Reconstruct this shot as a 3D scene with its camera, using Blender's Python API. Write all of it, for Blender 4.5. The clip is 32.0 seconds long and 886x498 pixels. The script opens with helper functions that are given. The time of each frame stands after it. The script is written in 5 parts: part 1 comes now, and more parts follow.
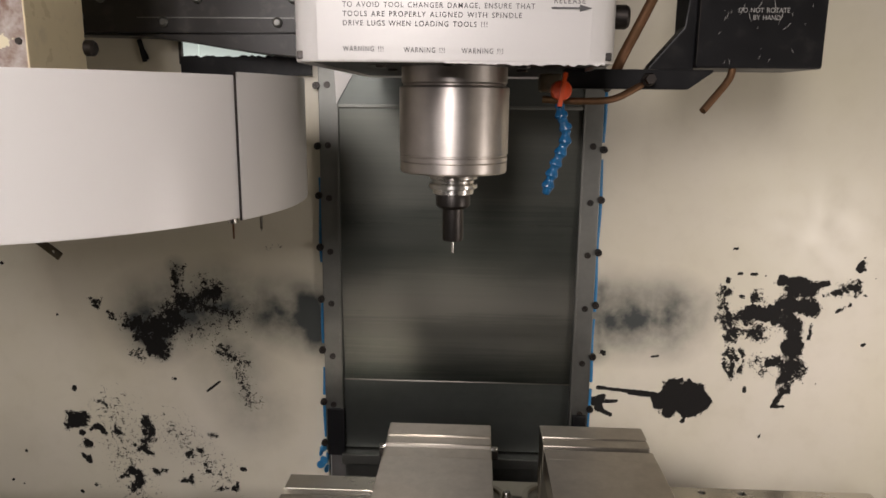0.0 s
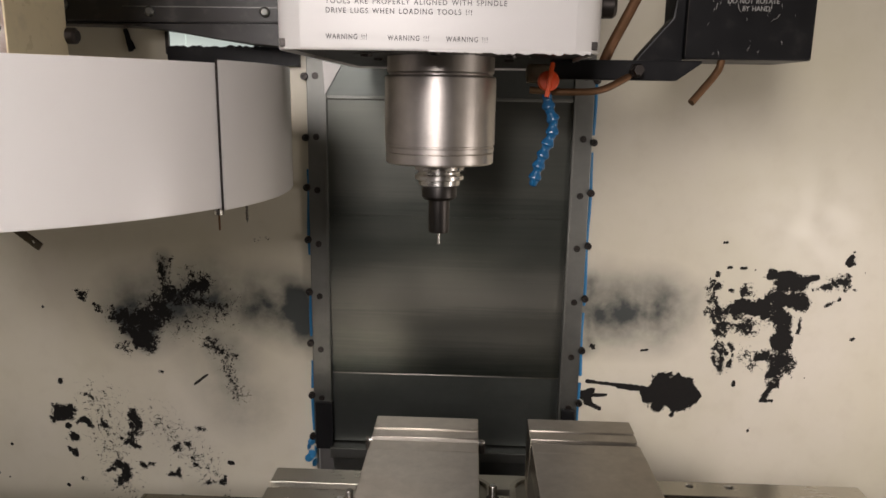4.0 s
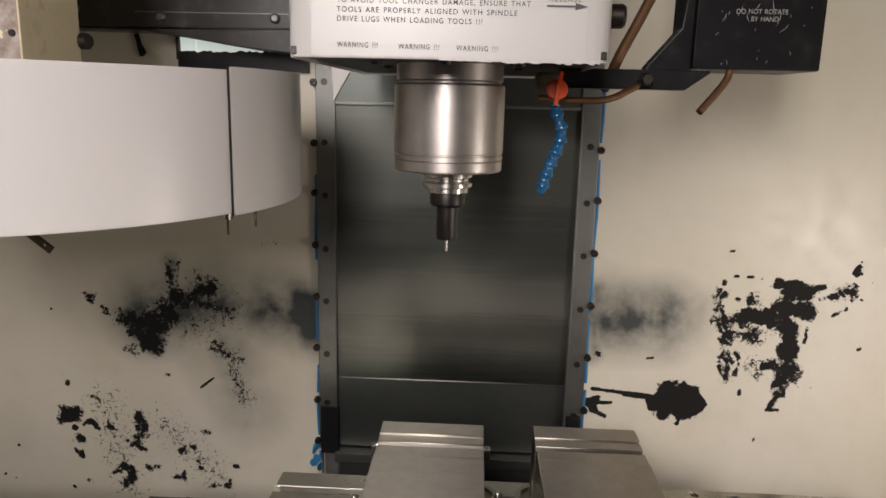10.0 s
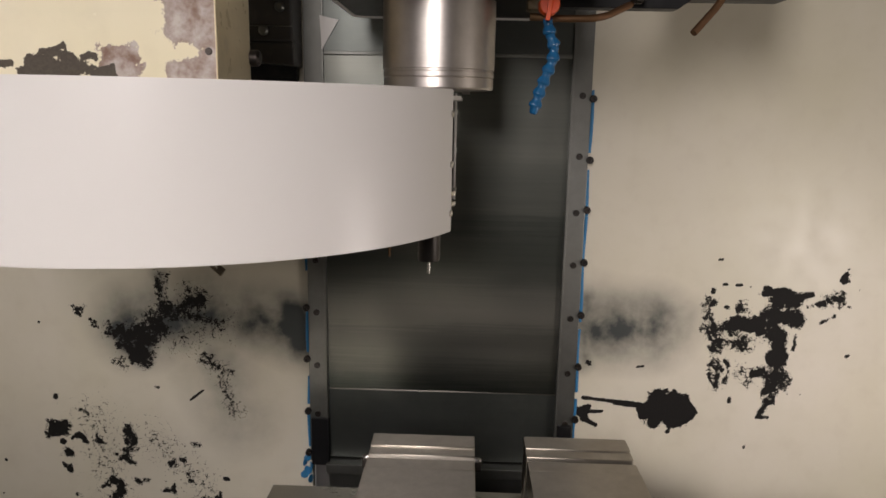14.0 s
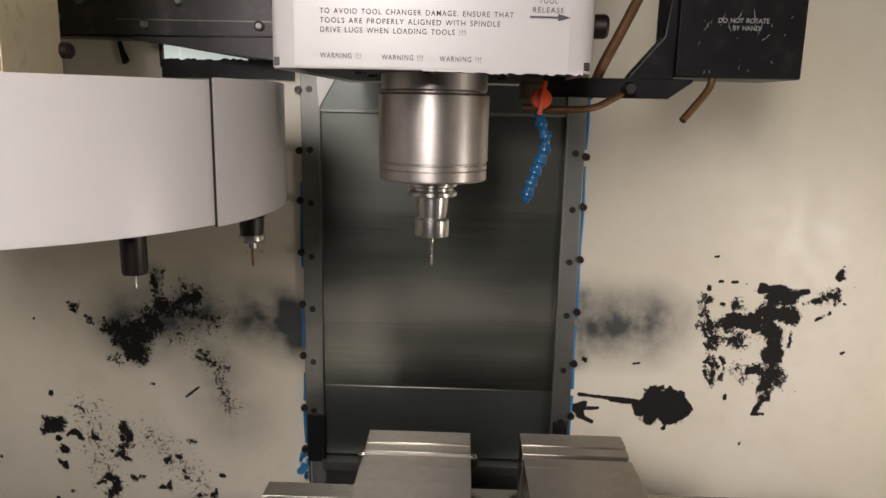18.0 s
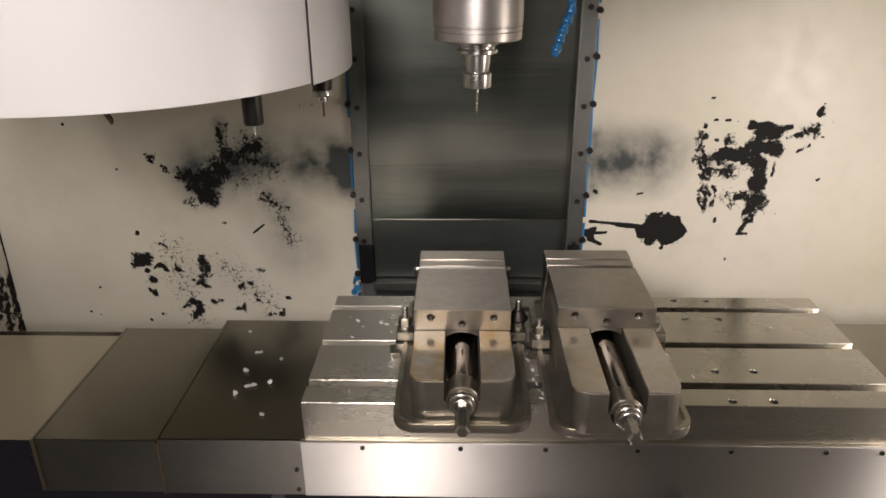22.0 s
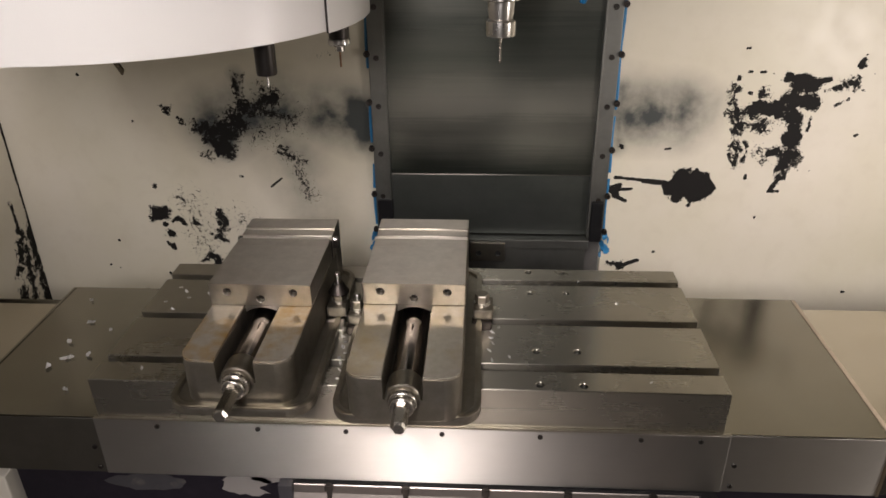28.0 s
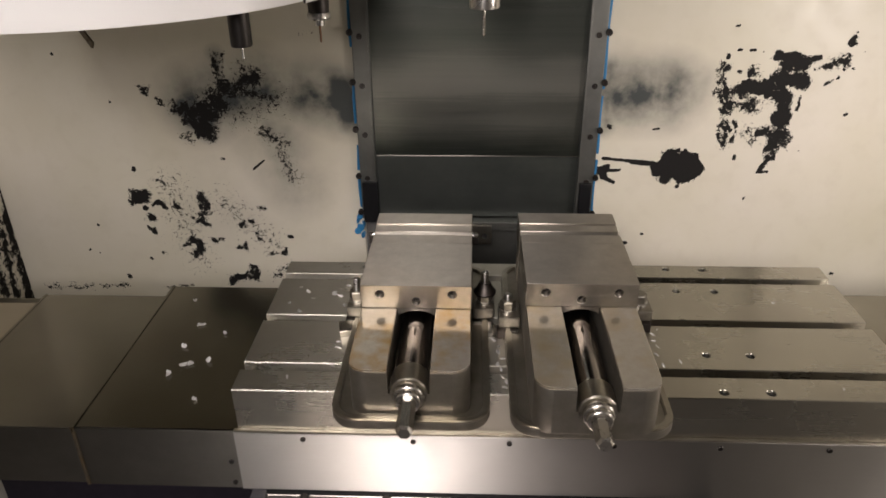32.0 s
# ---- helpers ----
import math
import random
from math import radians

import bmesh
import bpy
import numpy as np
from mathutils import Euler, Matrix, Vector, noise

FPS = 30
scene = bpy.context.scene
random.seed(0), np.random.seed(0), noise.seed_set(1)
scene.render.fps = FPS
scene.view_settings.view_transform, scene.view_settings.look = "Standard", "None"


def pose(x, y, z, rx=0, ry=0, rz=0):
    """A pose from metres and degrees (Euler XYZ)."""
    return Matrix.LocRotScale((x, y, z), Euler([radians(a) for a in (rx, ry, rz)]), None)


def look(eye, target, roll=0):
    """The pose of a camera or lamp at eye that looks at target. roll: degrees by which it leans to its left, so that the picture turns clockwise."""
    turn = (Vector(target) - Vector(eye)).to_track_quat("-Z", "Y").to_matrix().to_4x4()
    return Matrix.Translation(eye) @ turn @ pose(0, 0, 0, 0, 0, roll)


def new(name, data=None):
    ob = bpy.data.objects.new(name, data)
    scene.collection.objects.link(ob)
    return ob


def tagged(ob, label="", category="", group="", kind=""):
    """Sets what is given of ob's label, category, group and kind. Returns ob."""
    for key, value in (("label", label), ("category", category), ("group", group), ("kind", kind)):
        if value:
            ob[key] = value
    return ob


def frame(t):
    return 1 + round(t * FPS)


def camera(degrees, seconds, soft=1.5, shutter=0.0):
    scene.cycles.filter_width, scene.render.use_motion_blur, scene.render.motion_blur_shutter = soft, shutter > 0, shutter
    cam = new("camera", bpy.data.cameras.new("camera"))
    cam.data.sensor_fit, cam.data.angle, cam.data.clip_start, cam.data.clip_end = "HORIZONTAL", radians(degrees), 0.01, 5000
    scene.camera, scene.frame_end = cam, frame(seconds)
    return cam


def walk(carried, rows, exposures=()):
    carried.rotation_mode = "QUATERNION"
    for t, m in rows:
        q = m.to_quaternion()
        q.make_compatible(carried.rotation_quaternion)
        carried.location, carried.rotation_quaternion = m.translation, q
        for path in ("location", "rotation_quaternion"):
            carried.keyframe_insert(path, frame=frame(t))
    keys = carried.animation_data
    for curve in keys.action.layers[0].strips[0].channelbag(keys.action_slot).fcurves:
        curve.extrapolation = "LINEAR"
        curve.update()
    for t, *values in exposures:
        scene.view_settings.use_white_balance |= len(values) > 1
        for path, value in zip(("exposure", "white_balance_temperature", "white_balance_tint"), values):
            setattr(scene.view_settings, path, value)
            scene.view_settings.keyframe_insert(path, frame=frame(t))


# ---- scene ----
# ---- camera and its walk ----
PATH = [
    (0, (0.037, -1.322, 0.602), (-0.051, 0.635, 0.198), 0.60),
    (0.5, (0.039, -1.323, 0.601), (-0.045, 0.634, 0.197), 0.56),
    (1, (0.035, -1.321, 0.602), (-0.036, 0.636, 0.197), 0.81),
    (1.5, (0.04, -1.32, 0.597), (-0.026, 0.639, 0.197), 0.68),
    (2, (0.044, -1.315, 0.597), (-0.035, 0.64, 0.184), 1.15),
    (2.5, (0.043, -1.313, 0.596), (-0.037, 0.642, 0.184), 0.84),
    (3, (0.043, -1.315, 0.595), (-0.028, 0.641, 0.183), 0.97),
    (3.5, (0.048, -1.315, 0.596), (-0.026, 0.64, 0.183), 0.90),
    (5.5, (0.042, -1.313, 0.598), (-0.022, 0.639, 0.165), 0.87),
    (6, (0.044, -1.313, 0.597), (-0.019, 0.639, 0.169), 0.91),
    (6.5, (0.045, -1.314, 0.597), (-0.022, 0.64, 0.173), 0.99),
    (7, (0.042, -1.315, 0.598), (-0.036, 0.638, 0.173), 1.31),
    (7.5, (0.04, -1.313, 0.599), (-0.041, 0.64, 0.175), 1.22),
    (8, (0.041, -1.316, 0.597), (-0.039, 0.639, 0.184), 1.15),
    (8.5, (0.043, -1.316, 0.6), (-0.037, 0.64, 0.187), 0.93),
    (9, (0.044, -1.314, 0.601), (-0.034, 0.642, 0.193), 1.21),
    (9.5, (0.042, -1.316, 0.601), (-0.039, 0.641, 0.196), 1.42),
    (10, (0.044, -1.318, 0.6), (-0.043, 0.639, 0.195), 1.32),
    (10.5, (0.043, -1.318, 0.602), (-0.041, 0.638, 0.191), 1.38),
    (11, (0.042, -1.317, 0.601), (-0.037, 0.639, 0.191), 1.32),
    (11.5, (0.045, -1.316, 0.602), (-0.026, 0.641, 0.196), 1.21),
    (12, (0.044, -1.315, 0.605), (-0.021, 0.642, 0.201), 1.26),
    (12.5, (0.044, -1.318, 0.605), (-0.024, 0.641, 0.208), 1.28),
    (13, (0.047, -1.319, 0.606), (-0.024, 0.641, 0.213), 1.26),
    (13.5, (0.045, -1.318, 0.607), (-0.023, 0.643, 0.218), 1.13),
    (14, (0.046, -1.317, 0.607), (-0.017, 0.644, 0.22), 1.08),
    (14.5, (0.046, -1.316, 0.609), (-0.013, 0.644, 0.218), 1.02),
    (16.5, (0.046, -1.319, 0.602), (-0.024, 0.642, 0.217), 1.17),
    (17, (0.047, -1.318, 0.605), (-0.024, 0.642, 0.216), 1.04),
    (17.5, (0.046, -1.317, 0.607), (-0.015, 0.644, 0.216), 0.91),
    (18, (0.047, -1.316, 0.607), (-0.007, 0.644, 0.211), 1.19),
    (18.5, (0.047, -1.317, 0.607), (-0.01, 0.642, 0.212), 1.26),
    (19, (0.046, -1.317, 0.606), (-0.018, 0.642, 0.21), 1.23),
    (19.5, (0.046, -1.319, 0.607), (-0.017, 0.639, 0.201), 1.15),
    (20, (0.049, -1.331, 0.607), (-0.018, 0.621, 0.179), 0.62),
    (20.5, (0.05, -1.382, 0.587), (-0.012, 0.543, 0.049), -0.77),
    (21, (0.021, -1.428, 0.59), (-0.052, 0.441, -0.117), -1.05),
    (21.5, (-0.003, -1.493, 0.625), (-0.071, 0.346, -0.159), -1.29),
    (22, (-0.014, -1.526, 0.65), (-0.061, 0.311, -0.14), -0.36),
    (22.5, (-0.022, -1.528, 0.654), (-0.065, 0.314, -0.124), 0.88),
    (23, (-0.014, -1.525, 0.652), (-0.063, 0.321, -0.116), 1.45),
    (23.5, (-0.003, -1.522, 0.648), (-0.038, 0.321, -0.128), -0.00),
    (24, (-0.005, -1.519, 0.642), (-0.051, 0.309, -0.169), -0.01),
    (24.5, (-0.007, -1.516, 0.634), (-0.068, 0.29, -0.223), -0.11),
    (26.5, (-0.013, -1.505, 0.637), (-0.106, 0.284, -0.253), -0.48),
    (27, (-0.014, -1.504, 0.64), (-0.107, 0.286, -0.247), -0.50),
    (27.5, (-0.012, -1.496, 0.644), (-0.114, 0.29, -0.251), -0.66),
    (28, (-0.013, -1.496, 0.642), (-0.117, 0.285, -0.264), -0.66),
    (28.5, (-0.014, -1.5, 0.631), (-0.117, 0.281, -0.274), -0.52),
    (29, (-0.018, -1.499, 0.625), (-0.111, 0.278, -0.288), -0.53),
    (29.5, (-0.009, -1.499, 0.624), (-0.105, 0.277, -0.29), -0.70),
    (30, (-0.005, -1.496, 0.621), (-0.105, 0.279, -0.294), -1.04),
    (30.5, (-0.006, -1.498, 0.618), (-0.102, 0.282, -0.29), -0.76),
    (31, (-0.005, -1.497, 0.616), (-0.099, 0.282, -0.293), -0.57),
    (31.5, (-0.01, -1.49, 0.613), (-0.09, 0.286, -0.303), -0.51),
    (32, (-0.005, -1.48, 0.618), (-0.081, 0.288, -0.314), -0.52),
]

cam = camera(63.03, 32.0, soft=1.6, shutter=0.5)
EXPOSURES = [(0, 0), (11.0, 0), (11.6, -0.15), (16.7, -0.15), (17.4, 0), (20.0, 0), (21.3, 0.2), (32, 0.2)]
walk(cam, [(t, look(eye, target, roll)) for t, eye, target, roll in PATH], EXPOSURES)

# ---- light and exposure ----
world = bpy.data.worlds.new("room_air")
scene.world = world
world.use_nodes = True
world.node_tree.nodes["Background"].inputs[0].default_value = (1.0, 0.90, 0.84, 1)
world.node_tree.nodes["Background"].inputs[1].default_value = 0.12


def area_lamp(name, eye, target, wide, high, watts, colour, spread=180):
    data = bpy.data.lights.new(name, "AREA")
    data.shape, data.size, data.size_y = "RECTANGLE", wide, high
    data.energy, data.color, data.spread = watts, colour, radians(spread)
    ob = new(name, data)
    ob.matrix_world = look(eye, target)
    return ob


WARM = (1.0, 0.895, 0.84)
# unseen lamp added to put a highlight on the apron
area_lamp("apron_fill", (-0.30, -1.80, 1.20), (0.0, -0.62, -0.22), 0.22, 0.16, 0.7, WARM, 45)
# unseen fill added to brighten the lower right wall
area_lamp("side_fill", (1.10, -0.90, 0.24), (0.62, 0.0, -0.24), 0.30, 0.25, 5.2, WARM, 150)
# unseen main source, set by its reflection on the apron
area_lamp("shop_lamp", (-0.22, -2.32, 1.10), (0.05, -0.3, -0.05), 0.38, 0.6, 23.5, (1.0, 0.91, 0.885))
# unseen narrow fill added to brighten the drum
area_lamp("drum_fill", (-0.90, -2.40, 1.50), (-0.40, -0.6, 0.58), 0.5, 0.5, 1.2, (1.0, 0.93, 0.90), 40)

# ---- materials ----
def mat_new(name):
    m = bpy.data.materials.new(name)
    m.use_nodes = True
    return m, m.node_tree, m.node_tree.nodes["Principled BSDF"]


def node(nt, kind, **values):
    n = nt.nodes.new(kind)
    for key, value in values.items():
        n.inputs[key.replace("_", " ")].default_value = value
    return n


def ramp(nt, src, stops):
    r = nt.nodes.new("ShaderNodeValToRGB")
    el = r.color_ramp.elements
    while len(el) < len(stops):
        el.new(0.5)
    for e, (p, c) in zip(el, stops):
        e.position = p
        e.color = (*c, 1) if len(c) == 3 else c
    nt.links.new(src, r.inputs[0])
    return r.outputs[0]


def grey(v):
    return (v, v, v)


def mix(nt, fac, a, b):
    m = nt.nodes.new("ShaderNodeMix")
    m.data_type = "RGBA"
    for sock, v in ((m.inputs[0], fac), (m.inputs[6], a), (m.inputs[7], b)):
        if isinstance(v, (tuple, list)):
            sock.default_value = (*v, 1)
        elif isinstance(v, (int, float)):
            sock.default_value = v
        else:
            nt.links.new(v, sock)
    return m.outputs[2]


def maths(nt, op, a, b=0.0, c=0.0, clamp=False):
    m = nt.nodes.new("ShaderNodeMath")
    m.operation, m.use_clamp = op, clamp
    for sock, v in zip(m.inputs, (a, b, c)):
        if isinstance(v, (int, float)):
            sock.default_value = v
        else:
            nt.links.new(v, sock)
    return m.outputs[0]


def coords(nt, scale=(1, 1, 1), rand=False):
    tc = nt.nodes.new("ShaderNodeTexCoord")
    mp = nt.nodes.new("ShaderNodeMapping")
    mp.inputs["Scale"].default_value = scale
    nt.links.new(tc.outputs["Object"], mp.inputs[0])
    if rand:
        info = nt.nodes.new("ShaderNodeObjectInfo")
        shift = nt.nodes.new("ShaderNodeVectorMath")
        shift.operation = "SCALE"
        comb = nt.nodes.new("ShaderNodeCombineXYZ")
        for s in comb.inputs:
            nt.links.new(info.outputs["Random"], s)
        nt.links.new(comb.outputs[0], shift.inputs[0])
        shift.inputs["Scale"].default_value = 7.0
        nt.links.new(shift.outputs[0], mp.inputs["Location"])
    return mp.outputs[0]


def noise_at(nt, vec, scale, detail=4.0, rough=0.55):
    n = nt.nodes.new("ShaderNodeTexNoise")
    n.inputs["Scale"].default_value, n.inputs["Detail"].default_value = scale, detail
    n.inputs["Roughness"].default_value = rough
    nt.links.new(vec, n.inputs["Vector"])
    return n.outputs[0]


def bump(nt, bs, height, strength, dist=0.001):
    b = nt.nodes.new("ShaderNodeBump")
    b.inputs["Strength"].default_value, b.inputs["Distance"].default_value = strength, dist
    nt.links.new(height, b.inputs["Height"])
    nt.links.new(b.outputs[0], bs.inputs["Normal"])


def paint(name, colour, rough=0.4, vary=0.06, peel=0.15, coat=0.0, dirt=(0.3, 0.27, 0.22), dirty=0.25, patchy=1.0):
    """Painted sheet metal: faint orange peel, soft grime."""
    m, nt, bs = mat_new(name)
    v = coords(nt, rand=True)
    big, small = noise_at(nt, v, 3.0, 5), noise_at(nt, v, 38.0, 4)
    dark = tuple(c * (1 - vary * 2) for c in colour)
    base = mix(nt, ramp(nt, big, [(0.3, grey(0)), (0.7, grey(1))]), dark, colour)
    grime = maths(nt, "MULTIPLY", ramp(nt, small, [(0.56, grey(0)), (0.78, grey(1))]), dirty)
    nt.links.new(mix(nt, grime, base, dirt), bs.inputs["Base Color"])
    nt.links.new(ramp(nt, small, [(0.3, grey(rough * (1 - 0.15 * patchy))), (0.8, grey(min(1, rough * (1 + 0.25 * patchy))))]), bs.inputs["Roughness"])
    bs.inputs["Coat Weight"].default_value = coat
    bump(nt, bs, noise_at(nt, v, 420.0, 2), peel, 0.0004)
    return m


def metal(name, colour, rough, brush=(1, 1, 1), brush_scale=180.0, grain=0.12, stain=None, stain_amount=0.0, bump_by=0.12, blotch=6.0, spread=0.35, aniso=0.0, across=0.0, mottle=0.35):
    """Bare metal with brushed or ground grain and stains of coolant and rust."""
    m, nt, bs = mat_new(name)
    v = coords(nt, rand=True)
    g = noise_at(nt, coords(nt, brush, rand=True), brush_scale, 3, 0.6)
    big = noise_at(nt, v, blotch, 6, 0.6)
    mid = noise_at(nt, v, blotch * 5, 5, 0.65)
    base = mix(nt, g, tuple(c * (1 - grain) for c in colour), colour)
    base = mix(nt, ramp(nt, mid, [(0.35, grey(mottle)), (0.65, grey(0))]), base, tuple(c * 0.55 for c in colour))
    if stain:
        mask = maths(nt, "MULTIPLY", ramp(nt, big, [(0.45, grey(0)), (0.68, grey(1))]), stain_amount)
        base = mix(nt, mask, base, stain)
    nt.links.new(base, bs.inputs["Base Color"])
    r = maths(nt, "MULTIPLY_ADD", big, rough * spread * 2, rough * (1 - spread))
    r = maths(nt, "MULTIPLY_ADD", g, rough * 0.2 * (1 - 0.85 * aniso), r)
    nt.links.new(r, bs.inputs["Roughness"])
    bs.inputs["Metallic"].default_value = 1.0
    if aniso:
        upright = nt.nodes.new("ShaderNodeCombineXYZ")
        upright.inputs[1].default_value = across
        upright.inputs[2].default_value = 1.0
        nt.links.new(upright.outputs[0], bs.inputs["Tangent"])
        bs.inputs["Anisotropic"].default_value = aniso
    if aniso < 0.8:
        bump(nt, bs, g, bump_by, 0.0003)
    return m


def plastic(name, colour, rough=0.3):
    m, nt, bs = mat_new(name)
    v = coords(nt, rand=True)
    n = noise_at(nt, v, 60, 3)
    nt.links.new(mix(nt, n, tuple(c * 0.8 for c in colour), colour), bs.inputs["Base Color"])
    bs.inputs["Roughness"].default_value = rough
    return m


def wall_paint(name, colour, primer=(0.008, 0.008, 0.008), primer_light=(0.022, 0.020, 0.019), coarse=120.0, jagged=1.0, gloss=0.34):
    """Cream enamel that has flaked off to a black primer where the sheet carries the wear attribute, with soft soot."""
    m, nt, bs = mat_new(name)
    v = coords(nt)
    wear = nt.nodes.new("ShaderNodeAttribute")
    wear.attribute_name = "wear"
    soot = nt.nodes.new("ShaderNodeAttribute")
    soot.attribute_name = "soot"
    n1, n2 = noise_at(nt, v, coarse, 5, 0.66), noise_at(nt, v, 360.0, 4, 0.6)
    jag = maths(nt, "ADD", maths(nt, "MULTIPLY", n1, 1.9 * jagged), maths(nt, "MULTIPLY", n2, 1.5 * jagged))
    level = maths(nt, "ADD", wear.outputs["Fac"], maths(nt, "SUBTRACT", jag, 1.70 * jagged))
    gate = maths(nt, "GREATER_THAN", wear.outputs["Fac"], 0.03)
    chip = maths(nt, "MULTIPLY", ramp(nt, level, [(0.47, grey(0)), (0.53, grey(1))]), gate)
    big = noise_at(nt, v, 2.4, 5)
    fine = noise_at(nt, v, 24.0, 5)
    base = mix(nt, ramp(nt, big, [(0.3, grey(0)), (0.7, grey(1))]), tuple(c * f for c, f in zip(colour, (0.88, 0.88, 0.79))), colour)
    base = mix(nt, maths(nt, "MULTIPLY", ramp(nt, fine, [(0.5, grey(0)), (0.75, grey(1))]), 0.14), base, (0.42, 0.37, 0.28))
    cloud = maths(nt, "MULTIPLY", soot.outputs["Fac"], maths(nt, "MULTIPLY_ADD", noise_at(nt, v, 14.0, 6, 0.6), 1.7, -0.1), clamp=True)
    base = mix(nt, maths(nt, "MULTIPLY", cloud, 0.97), base, (0.028, 0.036, 0.038))
    rust = nt.nodes.new("ShaderNodeAttribute")
    rust.attribute_name = "rust"
    bare = ramp(nt, maths(nt, "ADD", rust.outputs["Fac"], maths(nt, "SUBTRACT", jag, 1.70 * jagged)), [(0.47, grey(0)), (0.53, grey(1))])
    bare = maths(nt, "MULTIPLY", bare, maths(nt, "GREATER_THAN", rust.outputs["Fac"], 0.03))
    base = mix(nt, bare, base, mix(nt, ramp(nt, n1, [(0.35, grey(0)), (0.65, grey(1))]), (0.20, 0.13, 0.10), (0.45, 0.40, 0.37)))
    black = mix(nt, n2, primer, primer_light)
    nt.links.new(mix(nt, chip, base, black), bs.inputs["Base Color"])
    rough = mix(nt, chip, ramp(nt, fine, [(0.3, grey(gloss)), (0.8, grey(gloss * 1.45))]), (0.6, 0.6, 0.6))
    nt.links.new(rough, bs.inputs["Roughness"])
    nt.links.new(maths(nt, "MULTIPLY_ADD", chip, -0.42, 0.5), bs.inputs["Specular IOR Level"])
    height = maths(nt, "MULTIPLY_ADD", chip, -1.0, maths(nt, "MULTIPLY", noise_at(nt, v, 300.0, 2), 0.12))
    bump(nt, bs, height, 0.5, 0.0006)
    return m


CREAM = (0.66, 0.62, 0.535)
M_WALL = wall_paint("chipped_cream_enamel", CREAM)
M_CARRIAGE = wall_paint("flaked_housing_enamel", (0.74, 0.68, 0.53), (0.05, 0.044, 0.036), (0.10, 0.085, 0.07), 45.0, 0.45, 0.2)
M_CREAM = paint("cream_enamel", (0.82, 0.71, 0.47), 0.3, 0.08, 0.2)
M_WHITE = paint("white_enamel", (0.625, 0.61, 0.588), 0.28, 0.012, 0.10, dirty=0.0, patchy=0.12)
M_DOOR = paint("pale_enamel", (0.60, 0.57, 0.50), 0.45, 0.05)
M_DARKROOM = paint("shop_grey", (0.14, 0.135, 0.13), 0.8, 0.1)
M_BLACK = paint("black_enamel", (0.008, 0.008, 0.009), 0.42, 0.1, 0.2, dirt=(0.03, 0.028, 0.026), dirty=0.5)
M_BLACK.node_tree.nodes["Principled BSDF"].inputs["Specular IOR Level"].default_value = 0.22
M_BEAM = paint("oily_beam_enamel", (0.035, 0.033, 0.032), 0.36, 0.15, 0.2, dirt=(0.09, 0.08, 0.07), dirty=0.6)
M_OXIDE = metal("black_oxide", (0.065, 0.06, 0.057), 0.38, stain=(0.08, 0.06, 0.05), stain_amount=0.4)
M_NAVY = paint("dark_base_enamel", (0.014, 0.011, 0.018), 0.7, 0.2, 0.2, dirt=(0.02, 0.018, 0.026), dirty=0.5)
M_NAVY.node_tree.nodes["Principled BSDF"].inputs["Specular IOR Level"].default_value = 0.2
M_PEEL = paint("peeled_primer", (0.30, 0.28, 0.27), 0.6, 0.1)
M_PEELCUT = paint("flaked_patch", (0.045, 0.043, 0.05), 0.6, 0.15)
M_TABLE = metal("ground_table_steel", (0.51, 0.485, 0.42), 0.27, (1, 30, 30), 18.0, 0.08, (0.34, 0.31, 0.26), 0.3, 0.001, 5.0, 0.12, aniso=0.93, across=1.0, mottle=0.08)
M_LOWPLATE = metal("oily_low_sheet", (0.14, 0.152, 0.142), 0.40, (1, 1, 14), 7.0, 0.2, (0.10, 0.105, 0.10), 0.6, 0.05, 3.0, 0.4)
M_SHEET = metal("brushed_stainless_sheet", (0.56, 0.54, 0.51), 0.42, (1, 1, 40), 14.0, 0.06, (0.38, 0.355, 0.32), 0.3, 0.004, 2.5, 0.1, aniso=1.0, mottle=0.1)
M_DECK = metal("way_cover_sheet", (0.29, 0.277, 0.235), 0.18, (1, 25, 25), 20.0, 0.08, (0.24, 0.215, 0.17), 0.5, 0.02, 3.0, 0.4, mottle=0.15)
# paler copy of the way cover sheet; reflected wall is put into its colour
M_OUTER = metal("pale_outer_cover_sheet", (0.58, 0.54, 0.465), 0.22, (1, 25, 25), 20.0, 0.08, (0.42, 0.37, 0.29), 0.4, 0.02, 3.0, 0.3, mottle=0.15)


